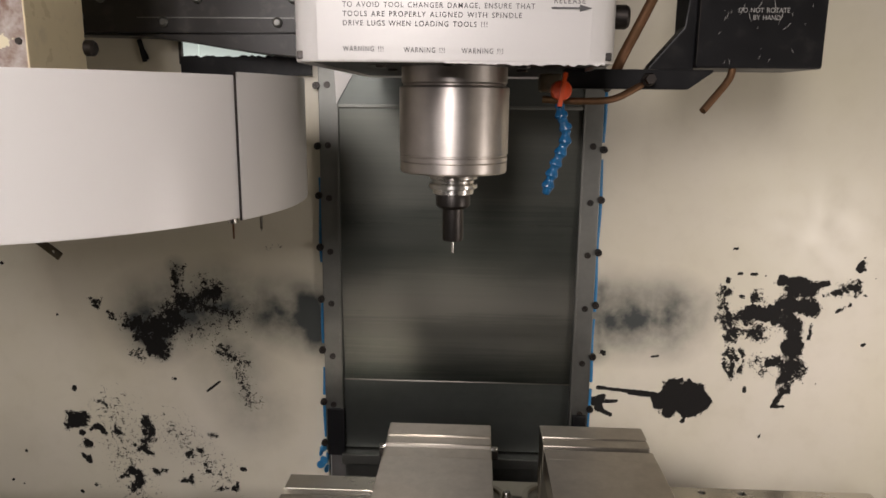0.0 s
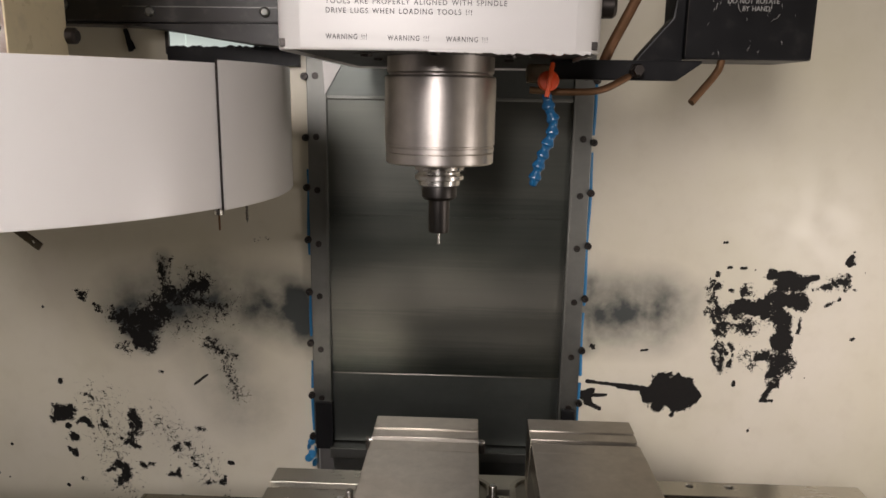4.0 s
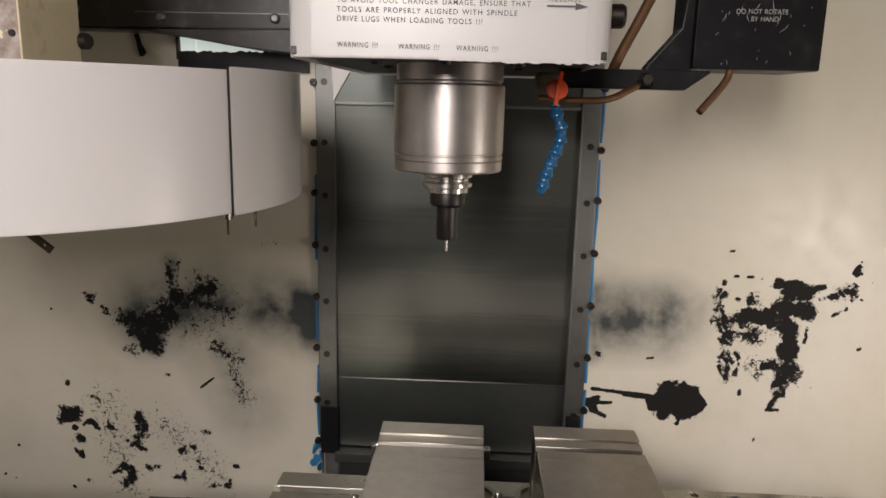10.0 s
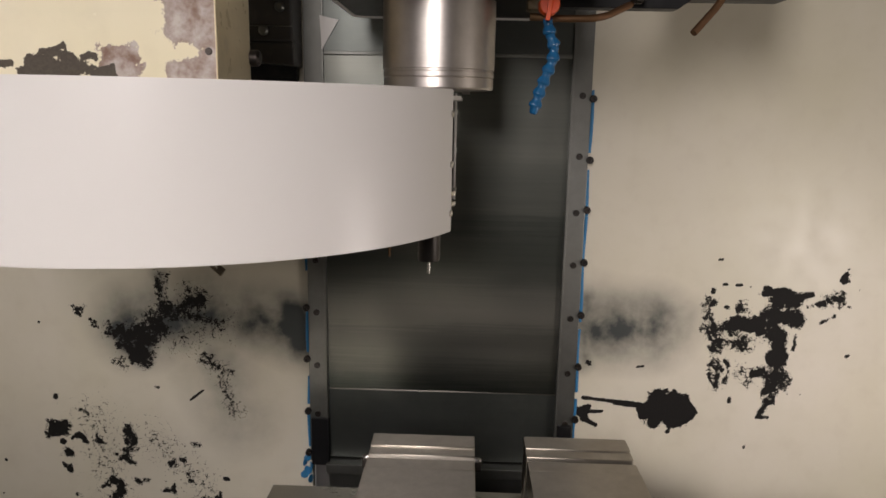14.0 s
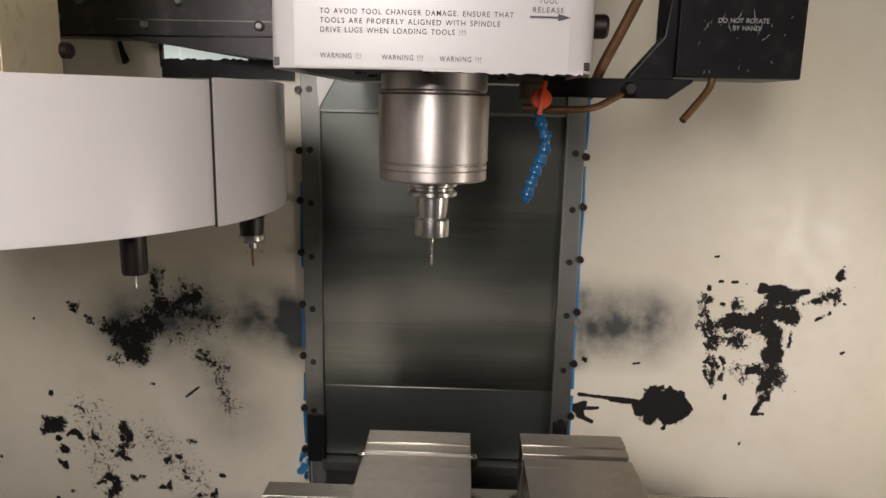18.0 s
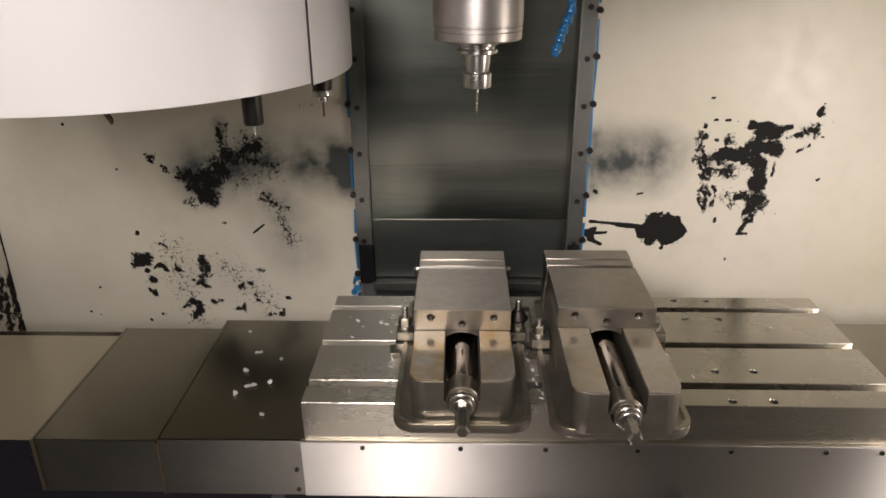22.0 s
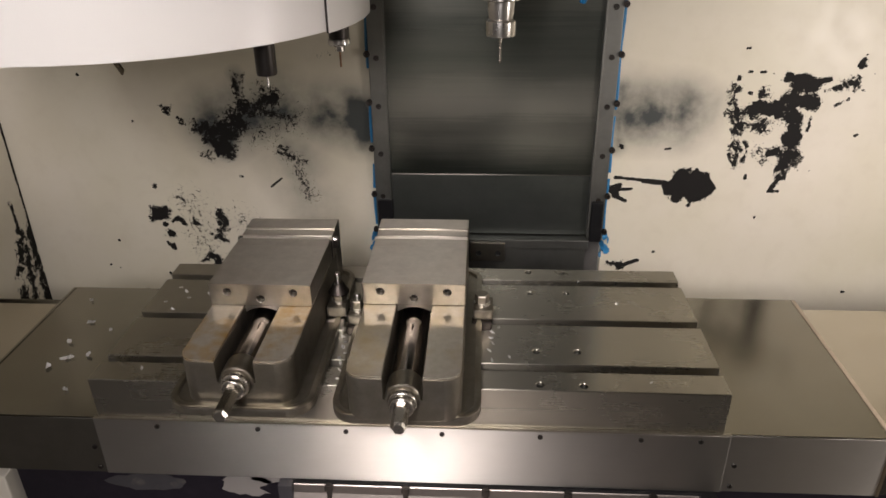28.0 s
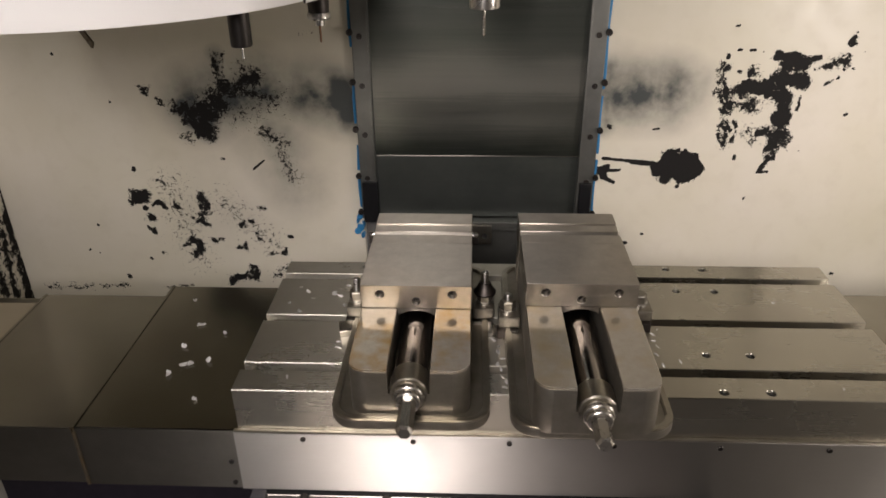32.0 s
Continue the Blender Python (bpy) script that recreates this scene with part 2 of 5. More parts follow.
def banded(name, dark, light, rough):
    """Dark sheet with wiper streaks; long pale reflection bands are painted in by height."""
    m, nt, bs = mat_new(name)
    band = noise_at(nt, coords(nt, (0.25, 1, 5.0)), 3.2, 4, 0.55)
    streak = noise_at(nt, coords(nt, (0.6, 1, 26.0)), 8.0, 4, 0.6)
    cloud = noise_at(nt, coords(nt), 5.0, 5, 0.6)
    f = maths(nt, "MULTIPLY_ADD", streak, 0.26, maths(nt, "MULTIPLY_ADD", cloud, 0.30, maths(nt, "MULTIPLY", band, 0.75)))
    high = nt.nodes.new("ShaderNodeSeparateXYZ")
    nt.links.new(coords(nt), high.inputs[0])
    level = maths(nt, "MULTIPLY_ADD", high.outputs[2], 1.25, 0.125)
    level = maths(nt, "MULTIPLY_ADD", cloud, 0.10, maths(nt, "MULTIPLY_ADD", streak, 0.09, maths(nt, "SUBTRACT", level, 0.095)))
    # reflected bands laid into the base colour by height, whatever the lamps do
    sheen = ramp(nt, level, [(0.0, grey(0.1)), (0.19, grey(0.0)), (0.25, grey(0.35)), (0.31, grey(0.75)), (0.36, grey(0.55)), (0.40, grey(1.0)), (0.45, grey(0.75)), (0.49, grey(0.25)), (0.60, grey(0.15)), (0.66, grey(0.45)), (0.9, grey(0.45))])
    f = maths(nt, "MULTIPLY_ADD", sheen, 0.62, maths(nt, "MULTIPLY_ADD", f, 0.8, -0.28))
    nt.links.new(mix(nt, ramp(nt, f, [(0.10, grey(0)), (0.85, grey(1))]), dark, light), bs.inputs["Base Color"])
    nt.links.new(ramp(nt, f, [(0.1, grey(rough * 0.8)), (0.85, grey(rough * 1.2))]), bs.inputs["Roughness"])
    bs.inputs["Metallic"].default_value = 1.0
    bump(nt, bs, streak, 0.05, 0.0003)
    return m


M_DIM = metal("dim_cover_steel", (0.27, 0.255, 0.228), 0.40, (1, 1, 40), 14.0, 0.06, (0.14, 0.13, 0.11), 0.4, 0.03, 2.5, 0.15, aniso=0.97)
M_SADDLE = metal("folded_saddle_sheet", (0.40, 0.365, 0.34), 0.34, (1, 25, 25), 14.0, 0.08, (0.26, 0.22, 0.20), 0.5, 0.03, 4.0)
M_STRIP = metal("grey_strip_steel", (0.225, 0.228, 0.214), 0.42, (30, 1, 1), 20.0, 0.12, (0.16, 0.16, 0.145), 0.5)
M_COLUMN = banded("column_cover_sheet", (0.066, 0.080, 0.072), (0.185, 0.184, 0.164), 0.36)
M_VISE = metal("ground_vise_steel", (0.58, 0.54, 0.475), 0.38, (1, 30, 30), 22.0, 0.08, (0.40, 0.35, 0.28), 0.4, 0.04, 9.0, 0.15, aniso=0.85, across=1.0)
M_BED = metal("stained_vise_bed", (0.50, 0.455, 0.385), 0.13, (30, 1, 1), 22.0, 0.08, (0.36, 0.22, 0.06), 1.0, 0.02, 20.0)
M_RAIL = metal("oily_vise_rail", (0.48, 0.44, 0.37), 0.14, (30, 1, 1), 22.0, 0.08, (0.38, 0.30, 0.17), 0.7, 0.02, 16.0)
for m in (M_BED, M_RAIL):
    m.node_tree.nodes["Principled BSDF"].inputs["Metallic"].default_value = 0.65
# stained steel, also darkened to keep forward faces below the bright tops
M_JAW = metal("shaded_stained_jaw", (0.30, 0.275, 0.237), 0.42, (1, 30, 30), 22.0, 0.08, (0.30, 0.25, 0.18), 0.6, 0.04, 14.0, 0.2)
M_CAST = metal("cast_vise_body", (0.34, 0.315, 0.27), 0.42, (1, 1, 1), 260.0, 0.2, (0.15, 0.13, 0.09), 0.5, 0.12, 12.0)
M_RIM = metal("pale_rim_steel", (0.45, 0.42, 0.36), 0.32, (1, 1, 1), 120.0, 0.12, (0.22, 0.19, 0.14), 0.5, 0.1, 12.0)
M_RING = metal("turned_collar_steel", (0.58, 0.55, 0.50), 0.24, (1, 25, 1), 60.0, 0.06, bump_by=0.03, blotch=8)
M_SCREW = metal("oiled_black_screw", (0.40, 0.365, 0.345), 0.16, (1, 1, 25), 60.0, 0.05, bump_by=0.02)
M_EDGE = paint("pale_edge_trim", (0.38, 0.31, 0.23), 0.35, 0.06, 0.1)
M_BRIGHT = metal("bright_turned_steel", (0.70, 0.68, 0.65), 0.26, (1, 1, 25), 60.0, 0.06, bump_by=0.03, blotch=8, aniso=0.7)
M_SPINDLE = metal("satin_spindle_steel", (0.60, 0.56, 0.525), 0.36, (1, 1, 25), 60.0, 0.08, (0.5, 0.47, 0.44), 0.4, 0.03, 8, 0.15, aniso=0.45)
M_COPPER = metal("tarnished_copper", (0.26, 0.145, 0.085), 0.55, stain=(0.15, 0.10, 0.05), stain_amount=0.7, blotch=20)
M_BRASS = metal("dull_brass", (0.22, 0.185, 0.135), 0.5, stain=(0.2, 0.14, 0.06), stain_amount=0.5, blotch=30)
M_BLUE = plastic("blue_hose_plastic", (0.010, 0.10, 0.24), 0.22)
M_ORANGE = plastic("orange_valve_plastic", (0.9, 0.11, 0.02), 0.4)
M_TAPE = plastic("blue_sealant", (0.03, 0.20, 0.42), 0.5)
M_INK = plastic("grey_ink", (0.085, 0.082, 0.082), 0.6)
M_WHITEINK = plastic("worn_white_ink", (0.40, 0.39, 0.37), 0.6)
M_CHIP = plastic("aluminium_swarf", (0.86, 0.85, 0.83), 0.35)
# black that stands for the shade down a hole
M_HOLE = plastic("bore_shade", (0.008, 0.008, 0.008), 0.5)
# The hatch glows by itself to look bright; no lit space is built behind.
M_GLOW, _, glow_bs = mat_new("hatch_glow")
glow_bs.inputs["Base Color"].default_value = (0.4, 0.45, 0.42, 1)
glow_bs.inputs["Emission Color"].default_value = (0.86, 0.95, 0.88, 1)
glow_bs.inputs["Emission Strength"].default_value = 0.52


# ---- mesh helpers ----
def add_box(bm, x0, x1, y0, y1, z0, z1, bevel=0.0, seg=2):
    b = bmesh.new()
    bmesh.ops.create_cube(b, size=1)
    for v in b.verts:
        v.co = Vector(((x0 + x1) / 2 + v.co.x * (x1 - x0), (y0 + y1) / 2 + v.co.y * (y1 - y0), (z0 + z1) / 2 + v.co.z * (z1 - z0)))
    if bevel:
        bmesh.ops.bevel(b, geom=b.edges[:], offset=bevel, segments=seg, affect="EDGES", profile=0.6)
        b.normal_update()
        for f in b.faces:
            f.smooth = max(abs(c) for c in f.normal) < 0.999
    merge(bm, b)
    return bm


def merge(bm, other, m=None):
    if m is not None:
        bmesh.ops.transform(other, matrix=m, verts=other.verts[:])
    tmp = bpy.data.meshes.new("tmp")
    other.to_mesh(tmp)
    other.free()
    bm.from_mesh(tmp)
    bpy.data.meshes.remove(tmp)
    return bm


def box(x0, x1, y0, y1, z0, z1, bevel=0.0, seg=2):
    return add_box(bmesh.new(), x0, x1, y0, y1, z0, z1, bevel, seg)


def add_lathe(bm, profile, seg=32, m=None):
    """A turned form from (radius, height) pairs about z."""
    b = bmesh.new()
    rings = []
    for r, z in profile:
        if r <= 1e-6:
            rings.append([b.verts.new((0, 0, z))])
        else:
            rings.append([b.verts.new((r * math.cos(2 * math.pi * k / seg), r * math.sin(2 * math.pi * k / seg), z)) for k in range(seg)])
    for a, c in zip(rings, rings[1:]):
        for k in range(seg):
            q = [a[k % len(a)], a[(k + 1) % len(a)], c[(k + 1) % len(c)], c[k % len(c)]]
            q = list(dict.fromkeys(q))
            if len(q) > 2:
                b.faces.new(q)
    for ring in (rings[0], rings[-1]):
        if len(ring) > 2:
            b.faces.new(ring)
    bmesh.ops.recalc_face_normals(b, faces=b.faces[:])
    b.normal_update()
    for f in b.faces:
        f.smooth = seg > 8 and abs(f.normal.z) < 0.99
    return merge(bm, b, m)


def lathe(profile, seg=32, m=None):
    return add_lathe(bmesh.new(), profile, seg, m)


def add_prism(bm, outline, z0, z1, bevel=0.0, m=None):
    b = bmesh.new()
    low = [b.verts.new((x, y, z0)) for x, y in outline]
    face = b.faces.new(low)
    got = bmesh.ops.extrude_face_region(b, geom=[face])
    for v in got["geom"]:
        if isinstance(v, bmesh.types.BMVert):
            v.co.z = z1
    bmesh.ops.recalc_face_normals(b, faces=b.faces[:])
    if bevel:
        rim = [e for e in b.edges if abs(e.verts[0].co.z - e.verts[1].co.z) < 1e-7]
        bmesh.ops.bevel(b, geom=rim, offset=bevel, segments=2, affect="EDGES", profile=0.6)
    b.normal_update()
    for f in b.faces:
        wide = max((e.verts[0].co - e.verts[1].co).xy.length for e in f.edges)
        f.smooth = abs(f.normal.z) < 0.999 and (wide < 0.012 or abs(f.normal.z) > 0.05)
    return merge(bm, b, m)


def round_rect(x0, x1, y0, y1, r, seg=6):
    pts = []
    for cx, cy, a0 in ((x1 - r, y1 - r, 0), (x0 + r, y1 - r, 90), (x0 + r, y0 + r, 180), (x1 - r, y0 + r, 270)):
        for k in range(seg + 1):
            a = radians(a0 + 90 * k / seg)
            pts.append((cx + r * math.cos(a), cy + r * math.sin(a)))
    return pts


def add_tube(bm, pts, r, seg=12):
    """A round bar along points."""
    b = bmesh.new()
    pts = [Vector(p) for p in pts]
    rings = []
    for i, p in enumerate(pts):
        d = (pts[min(i + 1, len(pts) - 1)] - pts[max(i - 1, 0)]).normalized()
        u = d.orthogonal().normalized() if i == 0 else (u - d * u.dot(d)).normalized()
        w = d.cross(u)
        rings.append([b.verts.new(p + r * (math.cos(2 * math.pi * k / seg) * u + math.sin(2 * math.pi * k / seg) * w)) for k in range(seg)])
    for a, c in zip(rings, rings[1:]):
        for k in range(seg):
            b.faces.new((a[k], a[(k + 1) % seg], c[(k + 1) % seg], c[k]))
    b.faces.new(rings[0][::-1])
    b.faces.new(rings[-1])
    bmesh.ops.recalc_face_normals(b, faces=b.faces[:])
    for f in b.faces:
        f.smooth = len(f.verts) == 4
    return merge(bm, b)


def bend(pts, n=6):
    """Points of a pipe with its corners rounded."""
    pts = [Vector(p) for p in pts]
    out = [pts[0]]
    for a, b, c in zip(pts, pts[1:], pts[2:]):
        r = min((b - a).length, (c - b).length) * 0.4
        p, q = b + (a - b).normalized() * r, b + (c - b).normalized() * r
        out += [p.lerp(b, k / n).lerp(b.lerp(q, k / n), k / n) for k in range(n + 1)]
    return out + [pts[-1]]


def keep_flat(me, angle=32):
    """Sharpen the creases and leave the flat faces flat."""
    smooth = [p.use_smooth for p in me.polygons]
    me.set_sharp_from_angle(angle=radians(angle))
    me.polygons.foreach_set("use_smooth", smooth)


def to_mesh(name, bm, material, angle=32):
    me = bpy.data.meshes.new(name)
    bm.to_mesh(me)
    bm.free()
    me.materials.append(material)
    keep_flat(me, angle)
    return me


def part(name, bm, material, parent, label="", at=None):
    ob = new(name, to_mesh(name, bm, material))
    ob.parent = parent
    if at is not None:
        ob.matrix_basis = at
    if label:
        ob["label"] = label
    return ob


def share(name, mesh, parent, at):
    """One more piece on a mesh that alike pieces share."""
    ob = new(name, mesh)
    ob.parent = parent
    ob.matrix_basis = at
    return ob


def thing(name, label, category, at=None, group="", kind=""):
    ob = tagged(new(name), label, category, group, kind)
    if at is not None:
        ob.matrix_basis = at
    return ob


def structure(name, bm, material, label, category):
    return tagged(new(name, to_mesh(name, bm, material)), label, category, kind="structure")


def cut(ob, cutter):
    """Take the cutter's form out of ob's mesh."""
    tool = new("cutter", bpy.data.meshes.new("cutter"))
    cutter.to_mesh(tool.data)
    cutter.free()
    tool.matrix_world = ob.matrix_world
    keep, ob.parent = ob.parent, None
    basis = ob.matrix_basis.copy()
    ob.matrix_basis = Matrix()
    tool.matrix_basis = Matrix()
    mod = ob.modifiers.new("cut", "BOOLEAN")
    mod.object, mod.solver, mod.operation = tool, "EXACT", "DIFFERENCE"
    deps = bpy.context.evaluated_depsgraph_get()
    deps.update()
    fresh = bpy.data.meshes.new_from_object(ob.evaluated_get(deps))
    ob.modifiers.clear()
    ob.data = fresh
    bpy.data.objects.remove(tool)
    ob.parent = keep
    ob.matrix_basis = basis
    keep_flat(fresh)
    return ob


def lettering(name, text, height, material, parent, at, stretch=1.0, spacing=1.0, label=""):
    """Flat printed words, with the built-in font, cap height in metres."""
    cu = bpy.data.curves.new(name, "FONT")
    cu.body, cu.size, cu.space_character, cu.extrude = text, height / 0.69, spacing, 0.0001
    cu.offset, cu.space_word = height * 0.006, 1.35
    tmp = new(name, cu)
    deps = bpy.context.evaluated_depsgraph_get()
    deps.update()
    me = bpy.data.meshes.new_from_object(tmp.evaluated_get(deps))
    bpy.data.objects.remove(tmp)
    me.transform(Matrix.Diagonal((stretch, 1, 1, 1)))
    me.materials.clear()
    me.materials.append(material)
    ob = new(name, me)
    ob.parent = parent
    ob.matrix_basis = at
    if label:
        ob["label"] = label
    return ob


def cap_screw_mesh(name, r, h, material, sunk=True):
    prof = [(0, h * 0.45), (r * 0.5, h * 0.45), (r * 0.52, h), (r * 0.9, h), (r, h * 0.85), (r, 0), (0, 0)] if sunk else [(0, h), (r * 0.6, h), (r, h * 0.6), (r, 0), (0, 0)]
    return to_mesh(name, lathe(prof, 14), material)

# ---- the enclosure ----
RIGHT_T = [
    (0.605, 0.284, 0.647, 0.277, 0.0074, 1.2),
    (0.623, 0.263, 0.658, 0.266, 0.0159, 1.2),
    (0.615, 0.236, 0.667, 0.232, 0.0138, 1.2),
    (0.560, 0.218, 0.612, 0.219, 0.0138, 1.35),
    (0.514, 0.209, 0.550, 0.212, 0.0138, 1.05),
    (0.629, 0.203, 0.637, 0.148, 0.0159, 1.2),
    (0.632, 0.148, 0.633, 0.086, 0.0127, 1.15),
    (0.627, 0.069, 0.622, 0.045, 0.0064, 1.2),
    (0.507, 0.258, 0.510, 0.260, 0.0095, 1.2),
    (0.557, 0.248, 0.562, 0.250, 0.0106, 1.05),
    (0.534, 0.250, 0.536, 0.250, 0.0048, 1),
    (0.677, 0.278, 0.687, 0.278, 0.0053, 1.2),
    (0.700, 0.259, 0.721, 0.271, 0.0080, 1.2),
    (0.731, 0.271, 0.742, 0.268, 0.0127, 1.0),
    (0.748, 0.314, 0.749, 0.308, 0.0069, 2.0),
]
RIGHT_SPECKS = [
    (0.666, 0.199, 0.665, 0.171, 0.0042, 0.8),
    (0.601, 0.125, 0.612, 0.119, 0.0106, 0.9),
    (0.520, 0.145, 0.527, 0.094, 0.0106, 0.81),
    (0.522, 0.184, 0.521, 0.167, 0.0106, 0.9),
    (0.544, 0.145, 0.547, 0.106, 0.0064, 0.81),
    (0.569, 0.124, 0.587, 0.107, 0.0138, 0.58),
    (0.548, 0.179, 0.589, 0.186, 0.0159, 0.69),
    (0.650, 0.126, 0.654, 0.092, 0.0106, 0.85),
    (0.556, 0.069, 0.555, 0.064, 0.0042, 0.8),
    (0.631, 0.035, 0.610, 0.034, 0.0037, 0.8),
    (0.709, 0.224, 0.733, 0.239, 0.0042, 0.6),
    (0.496, 0.266, 0.506, 0.189, 0.0085, 0.69),
    (0.508, 0.282, 0.507, 0.279, 0.0048, 0.8),
]
RIGHT_DOTS = [
    (0.764, 0.161, 0.767, 0.162, 0.0027, 1.5),
    (0.513, 0.340, 0.518, 0.340, 0.0027, 1),
    (0.525, 0.293, 0.530, 0.293, 0.0027, 1.2),
    (0.549, 0.293, 0.557, 0.293, 0.0027, 1.2),
    (0.574, 0.290, 0.575, 0.290, 0.0016, 1.2),
    (0.756, 0.257, 0.760, 0.256, 0.0021, 1.2),
    (0.748, 0.328, 0.749, 0.328, 0.0016, 1),
    (0.687, 0.083, 0.687, 0.083, 0.0016, 0.8),
    (0.772, 0.290, 0.773, 0.289, 0.0016, 0.8),
    (0.389, 0.130, 0.376, 0.128, 0.0021, 1.0),
    (0.282, 0.134, 0.286, 0.132, 0.0048, 0.9),
    (0.592, -0.031, 0.593, -0.025, 0.0032, 0.5),
]
RIGHT_SPLASH = [
    (0.422, 0.042, 0.449, 0.041, 0.0215, 4),
    (0.458, 0.051, 0.466, 0.034, 0.0174, 4),
    (0.403, 0.043, 0.409, 0.042, 0.0133, 4),
    (0.420, 0.075, 0.425, 0.077, 0.0095, 1.3),
    (0.278, 0.063, 0.341, 0.057, 0.0027, 2),
    (0.341, 0.055, 0.389, 0.051, 0.0048, 2),
    (0.269, 0.033, 0.283, 0.032, 0.0085, 1.5),
    (0.283, 0.034, 0.315, 0.036, 0.0027, 2),
    (0.278, 0.020, 0.306, 0.008, 0.0032, 2),
    (0.444, -0.001, 0.445, -0.001, 0.0037, 1.5),
    (0.452, 0.075, 0.471, 0.070, 0.0064, 1.2),
]
LEFT_UPPER = [
    (-0.590, 0.161, -0.549, 0.173, 0.0256, 0.96),
    (-0.589, 0.134, -0.576, 0.120, 0.0192, 1.26),
    (-0.620, 0.168, -0.611, 0.147, 0.0160, 0.89),
    (-0.550, 0.197, -0.523, 0.208, 0.0192, 0.85),
    (-0.498, 0.222, -0.488, 0.226, 0.0160, 0.77),
    (-0.471, 0.230, -0.461, 0.233, 0.0160, 0.96),
    (-0.536, 0.255, -0.531, 0.282, 0.0115, 0.69),
    (-0.534, 0.242, -0.528, 0.228, 0.0160, 0.66),
    (-0.510, 0.201, -0.469, 0.209, 0.0160, 0.60),
    (-0.450, 0.199, -0.423, 0.190, 0.0128, 0.53),
    (-0.499, 0.153, -0.417, 0.190, 0.0320, 0.37),
    (-0.454, 0.120, -0.415, 0.093, 0.0141, 0.63),
    (-0.422, 0.078, -0.398, 0.007, 0.0160, 0.50),
    (-0.631, 0.108, -0.605, 0.098, 0.0090, 0.59),
]
LEFT_SPECKS = [
    (-0.699, 0.212, -0.695, 0.207, 0.0077, 0.85),
    (-0.672, 0.184, -0.667, 0.180, 0.0077, 0.85),
    (-0.777, 0.184, -0.776, 0.183, 0.0026, 1),
    (-0.554, 0.057, -0.550, 0.056, 0.0038, 0.7),
    (-0.487, 0.032, -0.461, 0.053, 0.0019, 1.6),
    (-0.480, 0.256, -0.454, 0.244, 0.0192, 0.56),
    (-0.358, 0.324, -0.332, 0.329, 0.0051, 0.3),
    (-0.640, 0.171, -0.634, 0.164, 0.0141, 0.8),
    (-0.877, 0.284, -0.876, 0.284, 0.0038, 1),
]
LEFT_LOWER = [
    (-0.768, -0.041, -0.749, -0.034, 0.0141, 1.3),
    (-0.750, -0.064, -0.748, -0.065, 0.0058, 1.4),
    (-0.721, -0.054, -0.701, -0.062, 0.0090, 1.1),
    (-0.746, -0.088, -0.737, -0.087, 0.0096, 1.2),
    (-0.743, -0.118, -0.741, -0.120, 0.0064, 1.3),
    (-0.615, -0.036, -0.611, -0.080, 0.0115, 0.85),
    (-0.637, -0.094, -0.626, -0.089, 0.0121, 0.95),
    (-0.641, -0.156, -0.641, -0.175, 0.0128, 1.2),
    (-0.651, -0.145, -0.650, -0.149, 0.0090, 1.0),
    (-0.620, -0.103, -0.613, -0.106, 0.0077, 0.9),
    (-0.676, -0.060, -0.673, -0.064, 0.0090, 0.81),
    (-0.534, -0.105, -0.528, -0.102, 0.0083, 1.0),
    (-0.513, -0.095, -0.508, -0.097, 0.0051, 1),
    (-0.486, -0.065, -0.477, -0.063, 0.0064, 0.81),
    (-0.502, -0.129, -0.489, -0.143, 0.0090, 0.69),
    (-0.554, -0.167, -0.532, -0.160, 0.0077, 0.85),
]
LEFT_DOTS = [
    (-0.424, -0.134, -0.423, -0.135, 0.0038, 1.7),
    (-0.706, 0.005, -0.696, -0.009, 0.0090, 0.75),
    (-0.757, 0.033, -0.757, 0.028, 0.0045, 1),
    (-0.905, -0.174, -0.904, -0.174, 0.0026, 1.2),
    (-0.883, -0.182, -0.882, -0.183, 0.0019, 1),
    (-0.761, -0.195, -0.760, -0.196, 0.0038, 1),
    (-0.732, -0.179, -0.722, -0.181, 0.0051, 0.6),
    (-0.870, -0.108, -0.870, -0.109, 0.0026, 1.2),
    (-0.614, -0.025, -0.613, -0.032, 0.0058, 0.9),
    (-0.602, -0.147, -0.587, -0.145, 0.0077, 0.85),
    (-0.470, -0.182, -0.441, -0.176, 0.0090, 0.75),
    (-0.682, -0.009, -0.647, -0.187, 0.0448, 0.37),
    (-0.567, -0.049, -0.468, -0.150, 0.0384, 0.37),
    (-0.674, -0.157, -0.665, -0.161, 0.0064, 0.8),
    (-0.784, -0.045, -0.783, -0.046, 0.0019, 1),
]
LEFT_FOOT = [
    (-0.573, -0.247, -0.535, -0.243, 0.0117, 1),
    (-0.518, -0.219, -0.518, -0.243, 0.0112, 1),
    (-0.473, -0.242, -0.435, -0.211, 0.0112, 0.6),
    (-0.420, -0.133, -0.418, -0.135, 0.0039, 1),
    (-0.826, -0.242, -0.824, -0.247, 0.0056, 0.9),
    (-1.042, -0.279, -0.830, -0.271, 0.0084, 0.5),
    (-0.733, -0.274, -0.676, -0.269, 0.0070, 0.6),
]
RIGHT_FOOT = [
    (0.282, -0.152, 0.311, -0.155, 0.0078, 1.1),
    (0.311, -0.155, 0.346, -0.141, 0.0052, 1),
    (0.266, -0.111, 0.269, -0.114, 0.0052, 1),
    (0.381, -0.118, 0.384, -0.118, 0.0036, 1),
    (0.825, -0.215, 0.828, -0.215, 0.0039, 0.8),
]
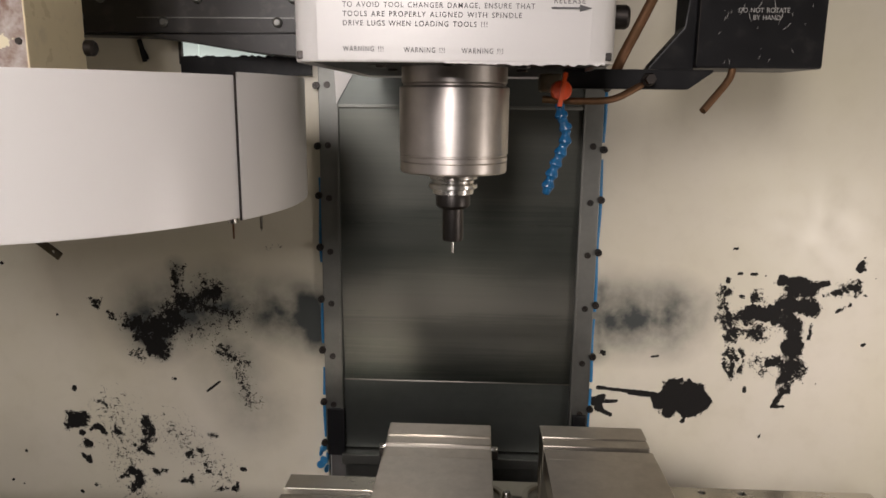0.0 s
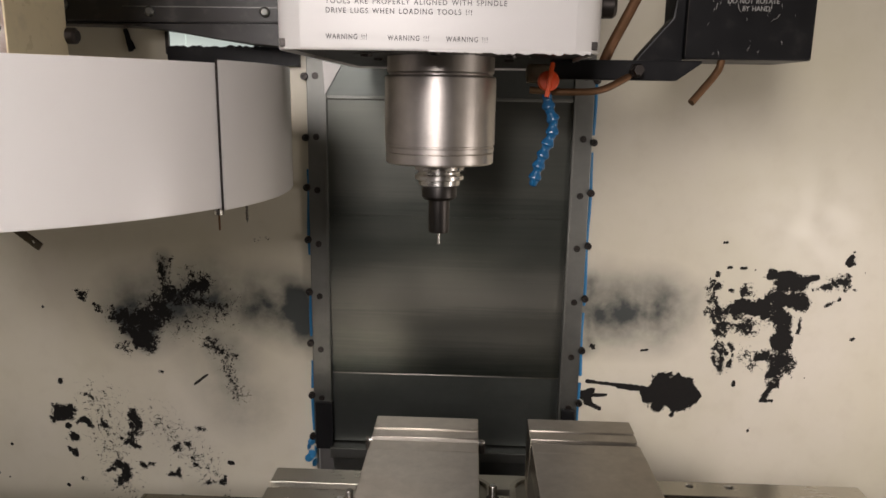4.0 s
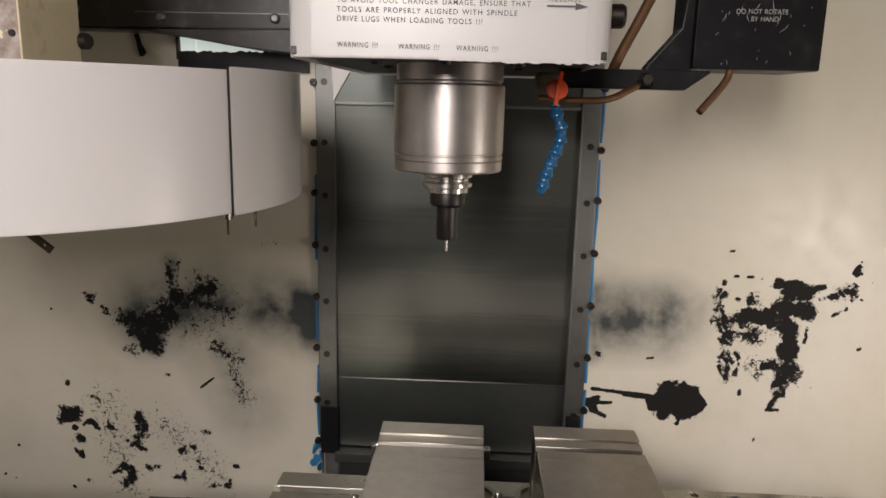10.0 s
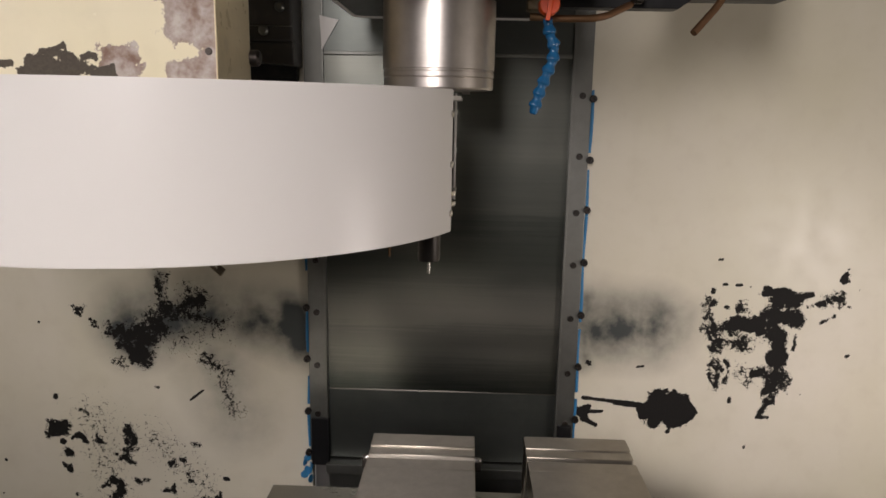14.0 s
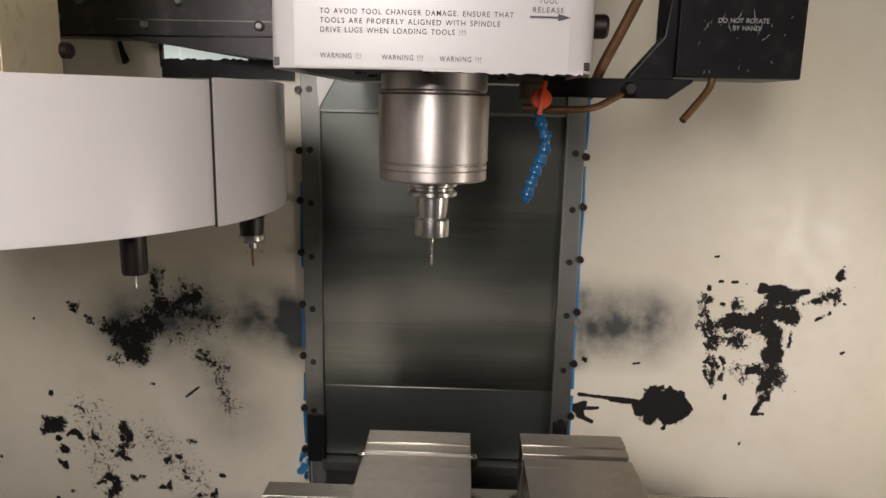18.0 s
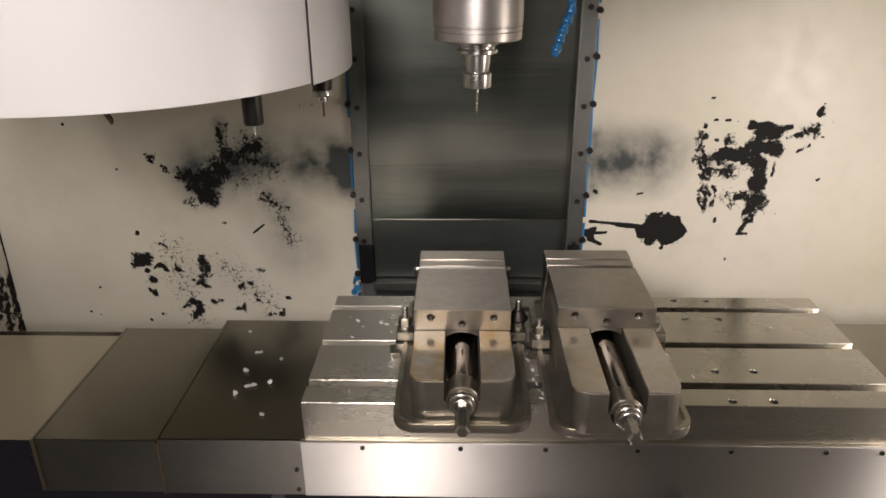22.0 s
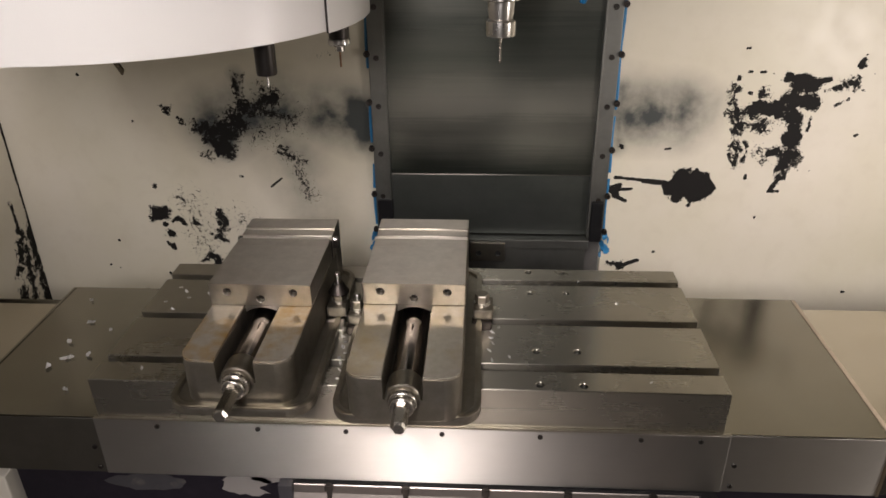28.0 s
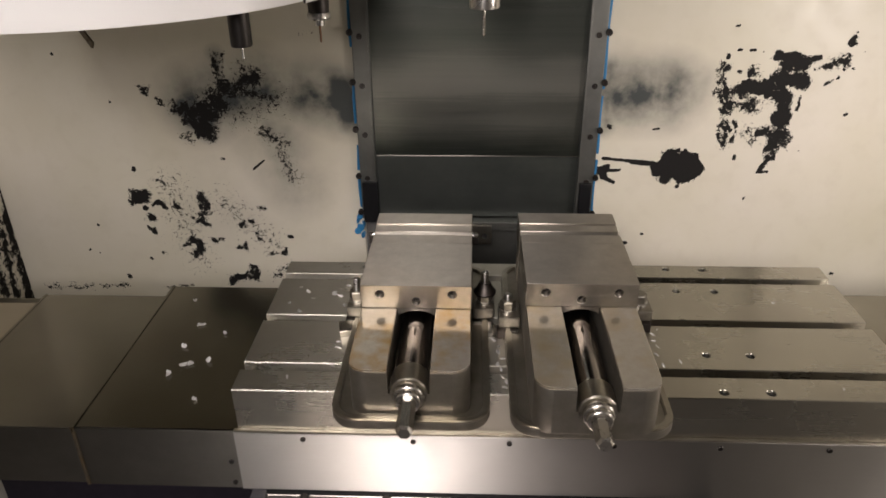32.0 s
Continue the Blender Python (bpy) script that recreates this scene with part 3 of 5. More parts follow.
SMUDGE_L = [
    (-0.622, 0.172, -0.582, 0.128, 0.0170, 1.9),
    (-0.578, 0.128, -0.540, 0.190, 0.0210, 1.9),
    (-0.535, 0.200, -0.470, 0.232, 0.0200, 1.3),
    (-0.534, 0.280, -0.525, 0.215, 0.0140, 0.9),
    (-0.350, 0.200, -0.265, 0.185, 0.0450, 1.3),
    (-0.440, 0.190, -0.270, 0.185, 0.0300, 0.8),
    (-0.290, 0.215, -0.262, 0.160, 0.0300, 1.8),
    (-0.590, 0.180, -0.440, 0.210, 0.0500, 1.25),
    (-0.450, 0.160, -0.400, 0.000, 0.0500, 0.6),
    (-0.620, -0.060, -0.500, -0.090, 0.0500, 0.14),
    (-0.300, 0.195, -0.255, 0.180, 0.0420, 1.6),
    (-0.397, 0.200, -0.265, 0.198, 0.0418, 0.6),
    (-0.325, 0.191, -0.265, 0.185, 0.0308, 1.0),
    (-0.441, 0.188, -0.386, 0.200, 0.0495, 0.3),
]
SMUDGE_R = [
    (0.290, 0.200, 0.380, 0.200, 0.0300, 0.9),
    (0.276, 0.262, 0.276, 0.140, 0.0180, 1.0),
    (0.300, 0.205, 0.400, 0.205, 0.0480, 1.3),
    (0.288, 0.222, 0.326, 0.212, 0.0462, 0.9),
    (0.326, 0.207, 0.410, 0.209, 0.0308, 1.0),
    (0.399, 0.214, 0.461, 0.226, 0.0264, 0.5),
]


XL, XR, YF, ZT, ZB = -1.08, 1.16, -2.7, 1.9, -0.75


def field(px, pz, strokes, soft):
    """How worn the paint is at each point: the strongest of the scuffed strokes."""
    out = np.zeros_like(px)
    rs = np.random.RandomState(3)
    wx, wz, tear = np.zeros_like(px), np.zeros_like(px), np.zeros_like(px)
    for k in range(26):
        a, f, ph = rs.uniform(0, 6.28), 2 * np.pi / rs.uniform(0.009, 0.05), rs.uniform(0, 6.28, 3)
        u = f * (px * np.cos(a) + pz * np.sin(a))
        wx += np.sin(u + ph[0]) * 6.3 / f
        wz += np.sin(u + ph[1]) * 6.3 / f
        tear += np.sin(u + ph[2])
    if not soft:
        qx, qz = px + 0.03 * wx, pz + 0.03 * wz
    for x1, z1, x2, z2, r, s in strokes:
        dx, dz = x2 - x1, z2 - z1
        ax, az = (px, pz) if soft or r < 0.006 else (qx, qz)
        k = np.clip(((ax - x1) * dx + (az - z1) * dz) / (dx * dx + dz * dz + 1e-9), 0, 1)
        d = np.hypot(ax - x1 - k * dx, az - z1 - k * dz)
        v = np.clip(1.5 - d / r, 0, 1.1) if r < 0.006 else np.clip(1.12 - 0.62 * d / r, 0, 0.95)
        v = v if not soft else np.clip(1 - d / (2.2 * r), 0, 1) ** 1.1
        out = np.maximum(out, s * v)
    return out if soft else np.clip(out * (1 + 0.04 * tear), 0, 1.6)


def wall_sheet(name, x0, x1, strokes, smudge, label):
    """One sheet of the rear wall, finely gridded where its enamel is worn."""
    xs = np.arange(x0, x1 + 0.0012, 0.0025)
    xs[-1] = x1
    zs = np.concatenate([[ZB, -0.5], np.arange(-0.33, 0.44, 0.0025), [0.6, 0.9, 1.4, ZT]])
    gx, gz = np.meshgrid(xs, zs)
    px, pz = gx.ravel(), gz.ravel()
    nx, nz = len(xs), len(zs)
    co = np.stack([px, np.zeros_like(px), pz], -1)
    i = (np.arange(nz - 1)[:, None] * nx + np.arange(nx - 1)[None]).ravel()
    faces = np.stack([i, i + 1, i + 1 + nx, i + nx], -1)
    back = len(co)
    corners = [(x0, 0, ZB), (x1, 0, ZB), (x1, 0, ZT), (x0, 0, ZT)]
    rim = corners + [(x, 0.02, z) for x, _, z in corners]
    me = bpy.data.meshes.new(name)
    me.from_pydata(np.concatenate([co, rim]).tolist(), [], faces.tolist() + [[back + a, back + b, back + b + 4, back + a + 4] for a, b in ((0, 1), (1, 2), (2, 3), (3, 0))] + [[back + 4, back + 5, back + 6, back + 7]])
    wear = field(px, pz, strokes, False)
    soot = field(px, pz, smudge, True)
    for key, values in (("wear", wear), ("soot", soot)):
        a = me.attributes.new(key, "FLOAT", "POINT")
        a.data.foreach_set("value", np.concatenate([values, np.zeros(8)]).astype(np.float32))
    me.materials.append(M_WALL)
    return tagged(new(name, me), label, "wall", kind="structure")


wall_sheet("wall_rear_left", XL, -0.247, LEFT_UPPER + LEFT_SPECKS + LEFT_LOWER + LEFT_DOTS + LEFT_FOOT, SMUDGE_L, "cream enamelled sheet wall with black flaked patches and soot")
wall_sheet("wall_rear_right", 0.262, XR, RIGHT_T + RIGHT_SPECKS + RIGHT_DOTS + RIGHT_SPLASH + RIGHT_FOOT, SMUDGE_R, "cream enamelled sheet wall with a black splash and flaked paint")
structure("wall_behind_column", box(-0.247, 0.262, 0.03, 0.05, ZB, ZT), M_DARKROOM, "dark sheet behind the column covers", "wall")

# side walls, roof, floor pan and the shop behind the open doors
structure("wall_left", box(XL - 0.03, XL, -0.95, 0.0, ZB, ZT), M_DOOR, "pale enamelled side wall of the enclosure", "wall")
# unseen; added dark so the apron mirrors no pale wall on the left
structure("wall_left_shop", box(XL - 0.03, XL, YF, -0.9505, ZB, ZT), M_DARKROOM, "unseen dark wall closing the left front side", "wall")
structure("wall_right", box(XR, XR + 0.03, YF, 0.0, ZB, ZT), M_DOOR, "pale enamelled side wall of the enclosure", "wall")
structure("wall_shop", box(XL, XR, YF - 0.03, YF, ZB, ZT), M_DARKROOM, "dull grey shop wall facing the machine", "wall")
structure("ceiling", box(XL, XR, YF, 0.0, ZT, ZT + 0.03), M_DARKROOM, "grey sheet roof of the enclosure", "ceiling")
structure("floor", box(XL, XR, -0.95, 0.03, ZB - 0.03, ZB), M_DOOR, "pale chip pan floor under the table", "floor")
# unseen; added dark so the apron mirrors no pale floor
structure("floor_shop", box(XL, XR, YF, -0.9505, ZB - 0.03, ZB), M_DARKROOM, "unseen dark floor before the machine", "floor")



def worn_sheet(name, m, u0, u1, v0, v1, step, layers, material):
    """A thin sheet whose enamel is flaked along the given strokes; u and v run along its x and z."""
    nu, nv = int((u1 - u0) / step), int((v1 - v0) / step)
    gu, gv = np.meshgrid(np.linspace(u0, u1, nu), np.linspace(v0, v1, nv))
    pu, pv = gu.ravel(), gv.ravel()
    i = (np.arange(nv - 1)[:, None] * nu + np.arange(nu - 1)[None]).ravel()
    me = bpy.data.meshes.new(name)
    me.from_pydata(np.stack([pu, np.zeros_like(pu), pv], -1).tolist(), [], np.stack([i, i + 1, i + nu + 1, i + nu], -1).tolist())
    for key, strokes in layers:
        me.attributes.new(key, "FLOAT", "POINT").data.foreach_set("value", field(pu, pv, strokes, False).astype(np.float32))
    me.transform(m)
    me.materials.append(material)
    return me


# flaked edges of the side wall, beside the rear corner
rng = random.Random(4)
CORNER = [(0.003, 0.35, 0.003, -0.12, 0.0050, 1), (0.010, -0.08, 0.014, -0.30, 0.0150, 1), (0.047, 0.0, 0.046, -0.07, 0.0050, 1), (0.046, -0.06, 0.040, -0.136, 0.0080, 1),
          (0.048, -0.14, 0.058, -0.27, 0.0110, 1), (0.060, -0.10, 0.066, -0.13, 0.0130, 1), (0.084, -0.150, 0.086, -0.160, 0.0130, 1), (0.090, -0.20, 0.090, -0.24, 0.0140, 1), (0.12, -0.26, 0.16, -0.27, 0.012, 0.8)]
post = thing("corner_post", "pale corner post with black flaked edges and a screw", "post", kind="structure")
flaked = new("flaked_face", worn_sheet("flaked_face", pose(XL + 0.0035, 0, 0, 0, 0, -90), 0.001, 0.30, -0.33, 0.36, 0.003, [("wear", CORNER)], M_WALL))
flaked.parent = post
part("post_body", box(XL, XL + 0.003, -0.30, -0.001, ZB, 1.2), M_DOOR, post)
for y, z in ((-0.052, 0.006), (-0.030, -0.185)):
    part("screw", lathe([(0, 0.004), (0.004, 0.004), (0.006, 0.002), (0.006, 0), (0, 0)], 12), M_BRIGHT, post, "", pose(XL + 0.0035, y, z, 0, 90, 0))

# ---- column covers ----
column = thing("column_cover", "dark stainless telescopic way cover with horizontal laps", "way cover", kind="structure")
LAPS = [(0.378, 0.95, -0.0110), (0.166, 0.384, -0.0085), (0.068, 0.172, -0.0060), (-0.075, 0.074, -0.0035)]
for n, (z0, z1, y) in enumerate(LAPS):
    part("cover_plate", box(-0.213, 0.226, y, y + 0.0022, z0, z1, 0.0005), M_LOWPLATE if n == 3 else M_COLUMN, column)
    if n == 2:
        part("plate_edge", box(-0.2125, 0.2255, y - 0.0008, y + 0.0004, z0 - 0.0004, z0 + 0.0022, 0.0003), M_DIM, column)
part("foot_bar", box(-0.215, 0.228, -0.03, 0.01, -0.10, -0.078, 0.002), M_STRIP, column, "dark steel foot bar")
b = box(-0.213, 0.226, -0.004, 0.02, -0.35, -0.10)
part("foot_plate", b, M_STRIP, column, "dark painted plate below the bar")
lug = part("lug", box(-0.036, 0.042, -0.034, -0.028, -0.132, -0.084, 0.003), M_RIM, column, "small grey plate with two holes")
for x in (-0.018, 0.026):
    part("lug_hole", lathe([(0, 0.0005), (0.004, 0.0005), (0.006, 0.0015), (0.007, 0), (0, 0)], 14), M_HOLE, lug, "", pose(x, -0.0345, -0.111, 90, 0, 0))

CAP = cap_screw_mesh("cap_screw", 0.0066, 0.008, M_OXIDE)
FLATSCREW = cap_screw_mesh("flat_screw", 0.0058, 0.0025, M_OXIDE)
for sgn, xo, xi, label in ((-1, -0.248, -0.214, "left"), (1, 0.260, 0.226, "right")):
    strip = thing("column_strip", "grey steel edge strip with black cap screws and blue sealant", "edge strip", kind="structure")
    x0, x1 = min(xo, xi), max(xo, xi)
    part("bar", box(x0, x1, -0.014, -0.0005, -0.080, 0.95, 0.0015), M_STRIP, strip)
    part("inner_lip", box(xi - 0.002, xi + 0.002, -0.020, 0.0, -0.075, 0.95, 0.0008), M_STRIP, strip)
    z_outer = (0.625, 0.518, 0.428, 0.331, 0.231, 0.130, 0.024, -0.062)
    for z in z_outer:
        share("cap_screw", CAP, strip, pose(xo + sgn * 0.003, -0.012, z, 90, 0, 0))
    for z in (0.628, 0.522, 0.424, 0.325, 0.225, 0.118, 0.016):
        share("flat_screw", FLATSCREW, strip, pose((xo + xi) / 2 + sgn * 0.001, -0.0138, z + rng.uniform(-0.003, 0.003), 90, 0, 0))
    b = bmesh.new()
    for z0, z1 in ((-0.055, 0.014), (0.034, 0.09), (0.14, 0.22), (0.30, 0.46)) if sgn < 0 else ((-0.07, 0.06), (0.075, 0.20), (0.215, 0.50), (0.53, 0.64)):
        pts = [(xo + sgn * (0.0035 + 0.0012 * math.sin(37 * z + 5 * sgn)), -0.002, z) for z in np.linspace(z0, z1, 9)]
        add_tube(b, pts, 0.0032, 8)
    part("sealant_bead", b, M_TAPE, strip, "blue sealant bead")
    b = bmesh.new()
    for k in range(7):
        add_lathe(b, [(0, 0.004), (0.006, 0.003), (0.009, 0.0), (0, 0)], 9, pose(xo + sgn * (0.002 + 0.006 * (k % 3)), -0.004, -0.070 - 0.009 * k, 90, 0, 40 * k))
    part("sealant_lump", b, M_TAPE, strip, "lumpy blue sealant at the foot")
    part("foot_cap", box(x0 + 0.004, x1 + 0.004 if sgn < 0 else x1 - 0.004, -0.022, -0.014, -0.085, 0.012, 0.002), M_BLACK, strip, "black foot cover")

# ---- carousel rail and housing behind the drum ----
beam = thing("slide_beam", "black steel slide beam with cap screws above the drum", "beam")
part("beam_body", box(-0.80, -0.252, -0.075, -0.004, 0.708, 0.86, 0.004), M_BEAM, beam)
b = bmesh.new()
add_prism(b, [(-0.80, 0.7085), (-0.252, 0.7085), (-0.252, 0.670), (-0.34, 0.6765), (-0.40, 0.685), (-0.46, 0.6945), (-0.53, 0.703), (-0.80, 0.7075)], -0.070, -0.006, 0.002, Matrix.Rotation(radians(90), 4, "X") @ Matrix.Scale(-1, 4, (0, 0, 1)))
part("lower_rail", b, M_BEAM, beam, "oily black lower rail")
part("edge_line", box(-0.54, -0.252, -0.0765, -0.0745, 0.7325, 0.7342), M_STRIP, beam)
big = cap_screw_mesh("beam_screw", 0.0085, 0.007, M_STRIP, False)
for x, z in ((-0.60, 0.765), (-0.434, 0.764), (-0.494, 0.726), (-0.30, 0.726), (-0.64, 0.735), (-0.272, 0.764)):
    share("beam_screw", big, beam, pose(x, -0.075, z, 90, 0, 0))
window = thing("wall_hatch", "small grey hatch with a ragged edge behind the drum", "hatch")
part("hatch_plate", box(-0.463, -0.330, -0.0045, -0.0008, 0.664, 0.698, 0.001), M_GLOW, window, "pale slot with a glow of its own")
part("hatch_sheet", box(-0.492, -0.464, -0.006, -0.0008, 0.664, 0.700, 0.001), M_GLOW, window, "bright glowing piece beside the slot")
part("hatch_post", box(-0.499, -0.4925, -0.010, -0.0008, 0.660, 0.70, 0.001), M_OXIDE, window, "black ragged edge")
rng7 = random.Random(5)
top = [(-0.495 + 0.235 * k / 40, 0.6705 + 0.005 * k / 40 + 0.0045 * rng7.random()) for k in range(41)]
b = bmesh.new()
add_prism(b, top + [(-0.26, 0.642), (-0.495, 0.642)], 0.001, 0.012, 0, Matrix.Rotation(radians(90), 4, "X"))
part("ledge", b, M_BLACK, window, "oily black ragged ledge")
b = bmesh.new()
add_tube(b, [(-0.572, -0.004, 0.702), (-0.568, -0.005, 0.690), (-0.566, -0.006, 0.678), (-0.563, -0.005, 0.664)], 0.0045, 8)
add_tube(b, [(-0.568, -0.004, 0.690), (-0.560, -0.005, 0.676), (-0.558, -0.004, 0.668)], 0.0028, 8)
part("oil_drip", b, M_BLACK, window, "black grease drip")

# ---- head: moves up and down ----
AX, AY = 0.010, -0.468
head = thing("spindle_head", "white enamelled milling head with a steel spindle nose", "spindle head")
hb = bmesh.new()
add_prism(hb, round_rect(-0.142, 0.167, -0.618, -0.12, 0.026, 20), 0.6365, 1.10, 0.0025)
cover = part("cover", hb, M_WHITE, head)
hollow = bmesh.new()
add_prism(hollow, round_rect(-0.138, 0.163, -0.614, -0.124, 0.022, 8), 0.60, 0.70)
cut(cover, hollow)
# added dark plate stands for the shade up inside the hollow cover
part("underside", box(-0.137, 0.162, -0.613, -0.125, 0.6395, 0.647, 0.0008), M_OXIDE, head, "dark plate added for the shade inside the head cover")
rng2 = random.Random(9)
b = bmesh.new()
low = [(0.005 + 0.150 * k / 44, 0.6362 - 0.0024 * rng2.random() * min(1, k / 20)) for k in range(45)]
high = [(x, 0.6375 + 0.0035 * rng2.random() * max(0, 1 - abs(x - 0.125) / 0.035)) for x, z in low[::-1]]
add_prism(b, low + high, 0.612, 0.6192, 0, Matrix.Rotation(radians(90), 4, "X"))
part("chipped_edge", b, M_WHITE, head, "chipped white edge of filler")
part("flange_plate", lathe([(0, 0.692), (0.102, 0.692), (0.102, 0.640), (0.1005, 0.6385), (0, 0.6385)], 48), M_OXIDE, head, "dark oily mounting flange", pose(AX, AY, 0))
spin = part("spindle_nose", lathe([(0, 0.640), (0.0600, 0.640), (0.0610, 0.6395), (0.0610, 0.6215), (0.0600, 0.6205), (0.0590, 0.6195), (0.0590, 0.6180), (0.0625, 0.6170), (0.0635, 0.6155), (0.0635, 0.5415), (0.0620, 0.5405), (0.0620, 0.5390), (0.0630, 0.5380), (0.0630, 0.5335), (0.0615, 0.5325), (0.0625, 0.5315), (0.0625, 0.5215), (0.0610, 0.5195), (0.030, 0.5182), (0.026, 0.5182), (0.024, 0.53), (0, 0.53)], 64), M_SPINDLE, head, "satin steel spindle cartridge", pose(AX, AY, 0))
for a in (0, 180):
    part("drive_lug", box(-0.006, 0.006, 0.027, 0.036, 0.515, 0.5185, 0.001), M_SPINDLE, spin, "", pose(0, 0, 0, 0, 0, a + 90))
for k in range(6):
    share("flange_screw", CAP, head, pose(AX + 0.090 * math.cos(k * 1.047 + 0.5), AY + 0.090 * math.sin(k * 1.047 + 0.5), 0.6440, 180, 0, 0))
part("side_knob", lathe([(0, 0.020), (0.010, 0.020), (0.012, 0.017), (0.012, 0.002), (0.009, 0), (0, 0)], 20), M_OXIDE, head, "black side knob", pose(0.166, -0.56, 0.685, 0, 90, 0))
FRONT = -0.6183


def on_front(x, z, tilt=0.0):
    return pose(x, FRONT, z, 90, 0, 0) @ pose(0, 0, 0.0004, 0, 0, tilt)


for text, x, z, h, stretch in (
    ("TO AVOID TOOL CHANGER DAMAGE, ENSURE THAT", -0.0915, 0.6868, 0.0047, 1.0),
    ("TOOLS ARE PROPERLY ALIGNED WITH SPINDLE", -0.0915, 0.6784, 0.0047, 1.0),
    ("DRIVE LUGS WHEN LOADING TOOLS !!!", -0.0915, 0.6700, 0.0047, 1.0),
    ("WARNING !!!", -0.0915, 0.6466, 0.0047, 1.0),
    ("WARNING !!!", -0.0335, 0.6458, 0.0047, 1.0),
    ("WARNING !!!", 0.0210, 0.6452, 0.0047, 1.0),
    ("RELEASE", 0.1055, 0.6905, 0.0047, 1.0),
    ("TOOL", 0.1115, 0.6985, 0.0047, 1.0),
):
    line = lettering("lettering", text, h, M_INK, head, on_front(x, z, -0.4), 1.0, 1.25)
    want = {"TO A": 0.180, "TOOL": 0.168, "DRIV": 0.136, "WARN": 0.0385, "RELE": 0.029}[text[:4]] if text != "TOOL" else 0.017
    have = max(v.co.x for v in line.data.vertices)
    line.data.transform(Matrix.Diagonal((want / have, 1, 1, 1)))
b = bmesh.new()
add_prism(b, [(0, -0.0008), (0.026, -0.0008), (0.026, -0.0032), (0.0375, 0), (0.026, 0.0032), (0.026, 0.0008), (0, 0.0008)], 0, 0.0003)
part("arrow", b, M_INK, head, "", on_front(0.1035, 0.6865, -0.4))
# upper way plates that ride with the head, and a bent corner of sheet
part("upper_plate", box(-0.212, 0.225, -0.0165, -0.0125, 0.590, 1.0, 0.0006), M_LOWPLATE, head, "dark upper way plate")
part("plate_lip", box(-0.212, 0.225, -0.0180, -0.0125, 0.587, 0.593, 0.001), M_STRIP, head)
b = bmesh.new()
add_prism(b, [(-0.217, 0.652), (-0.184, 0.645), (-0.214, 0.594)], 0.020, 0.0215, 0, Matrix.Rotation(radians(90), 4, "X"))
part("bent_sheet", b, M_WHITE, head, "pale torn corner of sheet")
part("saddle", box(-0.13, 0.15, -0.16, -0.012, 0.66, 1.0, 0.004), M_OXIDE, head, "dark head saddle")

# drive box beside the head
drive = thing("drive_box", "scratched black drive box on the side of the head", "drive box")
b = bmesh.new()
add_prism(b, [(0.302, -0.400), (0.452, -0.400), (0.452, -0.290), (0.302, -0.290)], 0.643, 1.05, 0.003)
part("case", b, M_BLACK, drive)
b = bmesh.new()
add_prism(b, [(0.292, 0.735), (0.3015, 0.735), (0.3015, 0.640), (0.245, 0.640), (0.249, 0.647), (0.287, 0.692)], 0.365, 0.392, 0.002, Matrix.Rotation(radians(90), 4, "X"))
part("web", b, M_BLACK, drive, "black gusset")
lettering("lettering", "DO NOT ROTATE", 0.0055, M_WHITEINK, drive, pose(0.347, -0.4003, 0.7085, 90, 0, 0), 0.92)
lettering("lettering", "BY HAND", 0.0055, M_WHITEINK, drive, pose(0.365, -0.4003, 0.7000, 90, 0, 0), 0.92)
rng3 = random.Random(21)
SCRATCHES = [(0.335, 0.705, 0.010, 80), (0.352, 0.712, 0.016, 70), (0.362, 0.704, 0.014, 110), (0.390, 0.716, 0.022, 100), (0.398, 0.704, 0.020, 75), (0.372, 0.718, 0.012, 60), (0.404, 0.690, 0.009, 35), (0.409, 0.694, 0.007, 60)]
for k in range(14):
    SCRATCHES.append((rng3.uniform(0.310, 0.445), rng3.uniform(0.648, 0.725), rng3.uniform(0.002, 0.007), rng3.uniform(40, 120)))
for k, (x, z, l, a) in enumerate(SCRATCHES):
    wide = 0.0004 if k < 8 else 0.00028
    b = bmesh.new()
    mid = rng3.uniform(-0.0012, 0.0012)
    add_prism(b, [(-l / 2, 0), (0, mid - wide), (l / 2, 0), (0, mid + wide)], 0, 0.0002)
    part("scratch", b, M_WHITEINK, drive, "", pose(x, -0.4001, z, 90, 0, 0) @ pose(0, 0, 0, 0, 0, a))
part("worn_edge", box(0.3018, 0.3026, -0.4006, -0.399, 0.648, 0.80), M_OXIDE, drive, "thin paler edge")

# coolant lines under the head
cool = thing("coolant_line", "copper coolant pipes with an orange valve and blue jointed hose", "coolant line")
b = bmesh.new()
add_prism(b, [(0.140, 0.617), (0.286, 0.617), (0.314, 0.637), (0.314, 0.640), (0.140, 0.640)], 0.405, 0.432, 0.0015, Matrix.Rotation(radians(90), 4, "X"))
part("manifold_bar", b, M_BLACK, cool, "black manifold bar")
part("elbow", box(0.110, 0.136, -0.445, -0.415, 0.612, 0.634, 0.004), M_BRASS, cool, "brass elbow block")
part("fitting", lathe([(0, 0.02), (0.006, 0.02), (0.006, 0.008), (0.0085, 0.006), (0.0085, 0), (0, 0)], 6), M_OXIDE, cool, "", pose(0.236, -0.44, 0.628, 90, 0, 0))
b = bmesh.new()
add_tube(b, bend([(0.113, -0.447, 0.604), (0.150, -0.45, 0.602), (0.195, -0.45, 0.603), (0.232, -0.43, 0.622), (0.26, -0.40, 0.636)]), 0.0042, 12)
part("copper_pipe", b, M_COPPER, cool, "thin copper pipe")
b = bmesh.new()
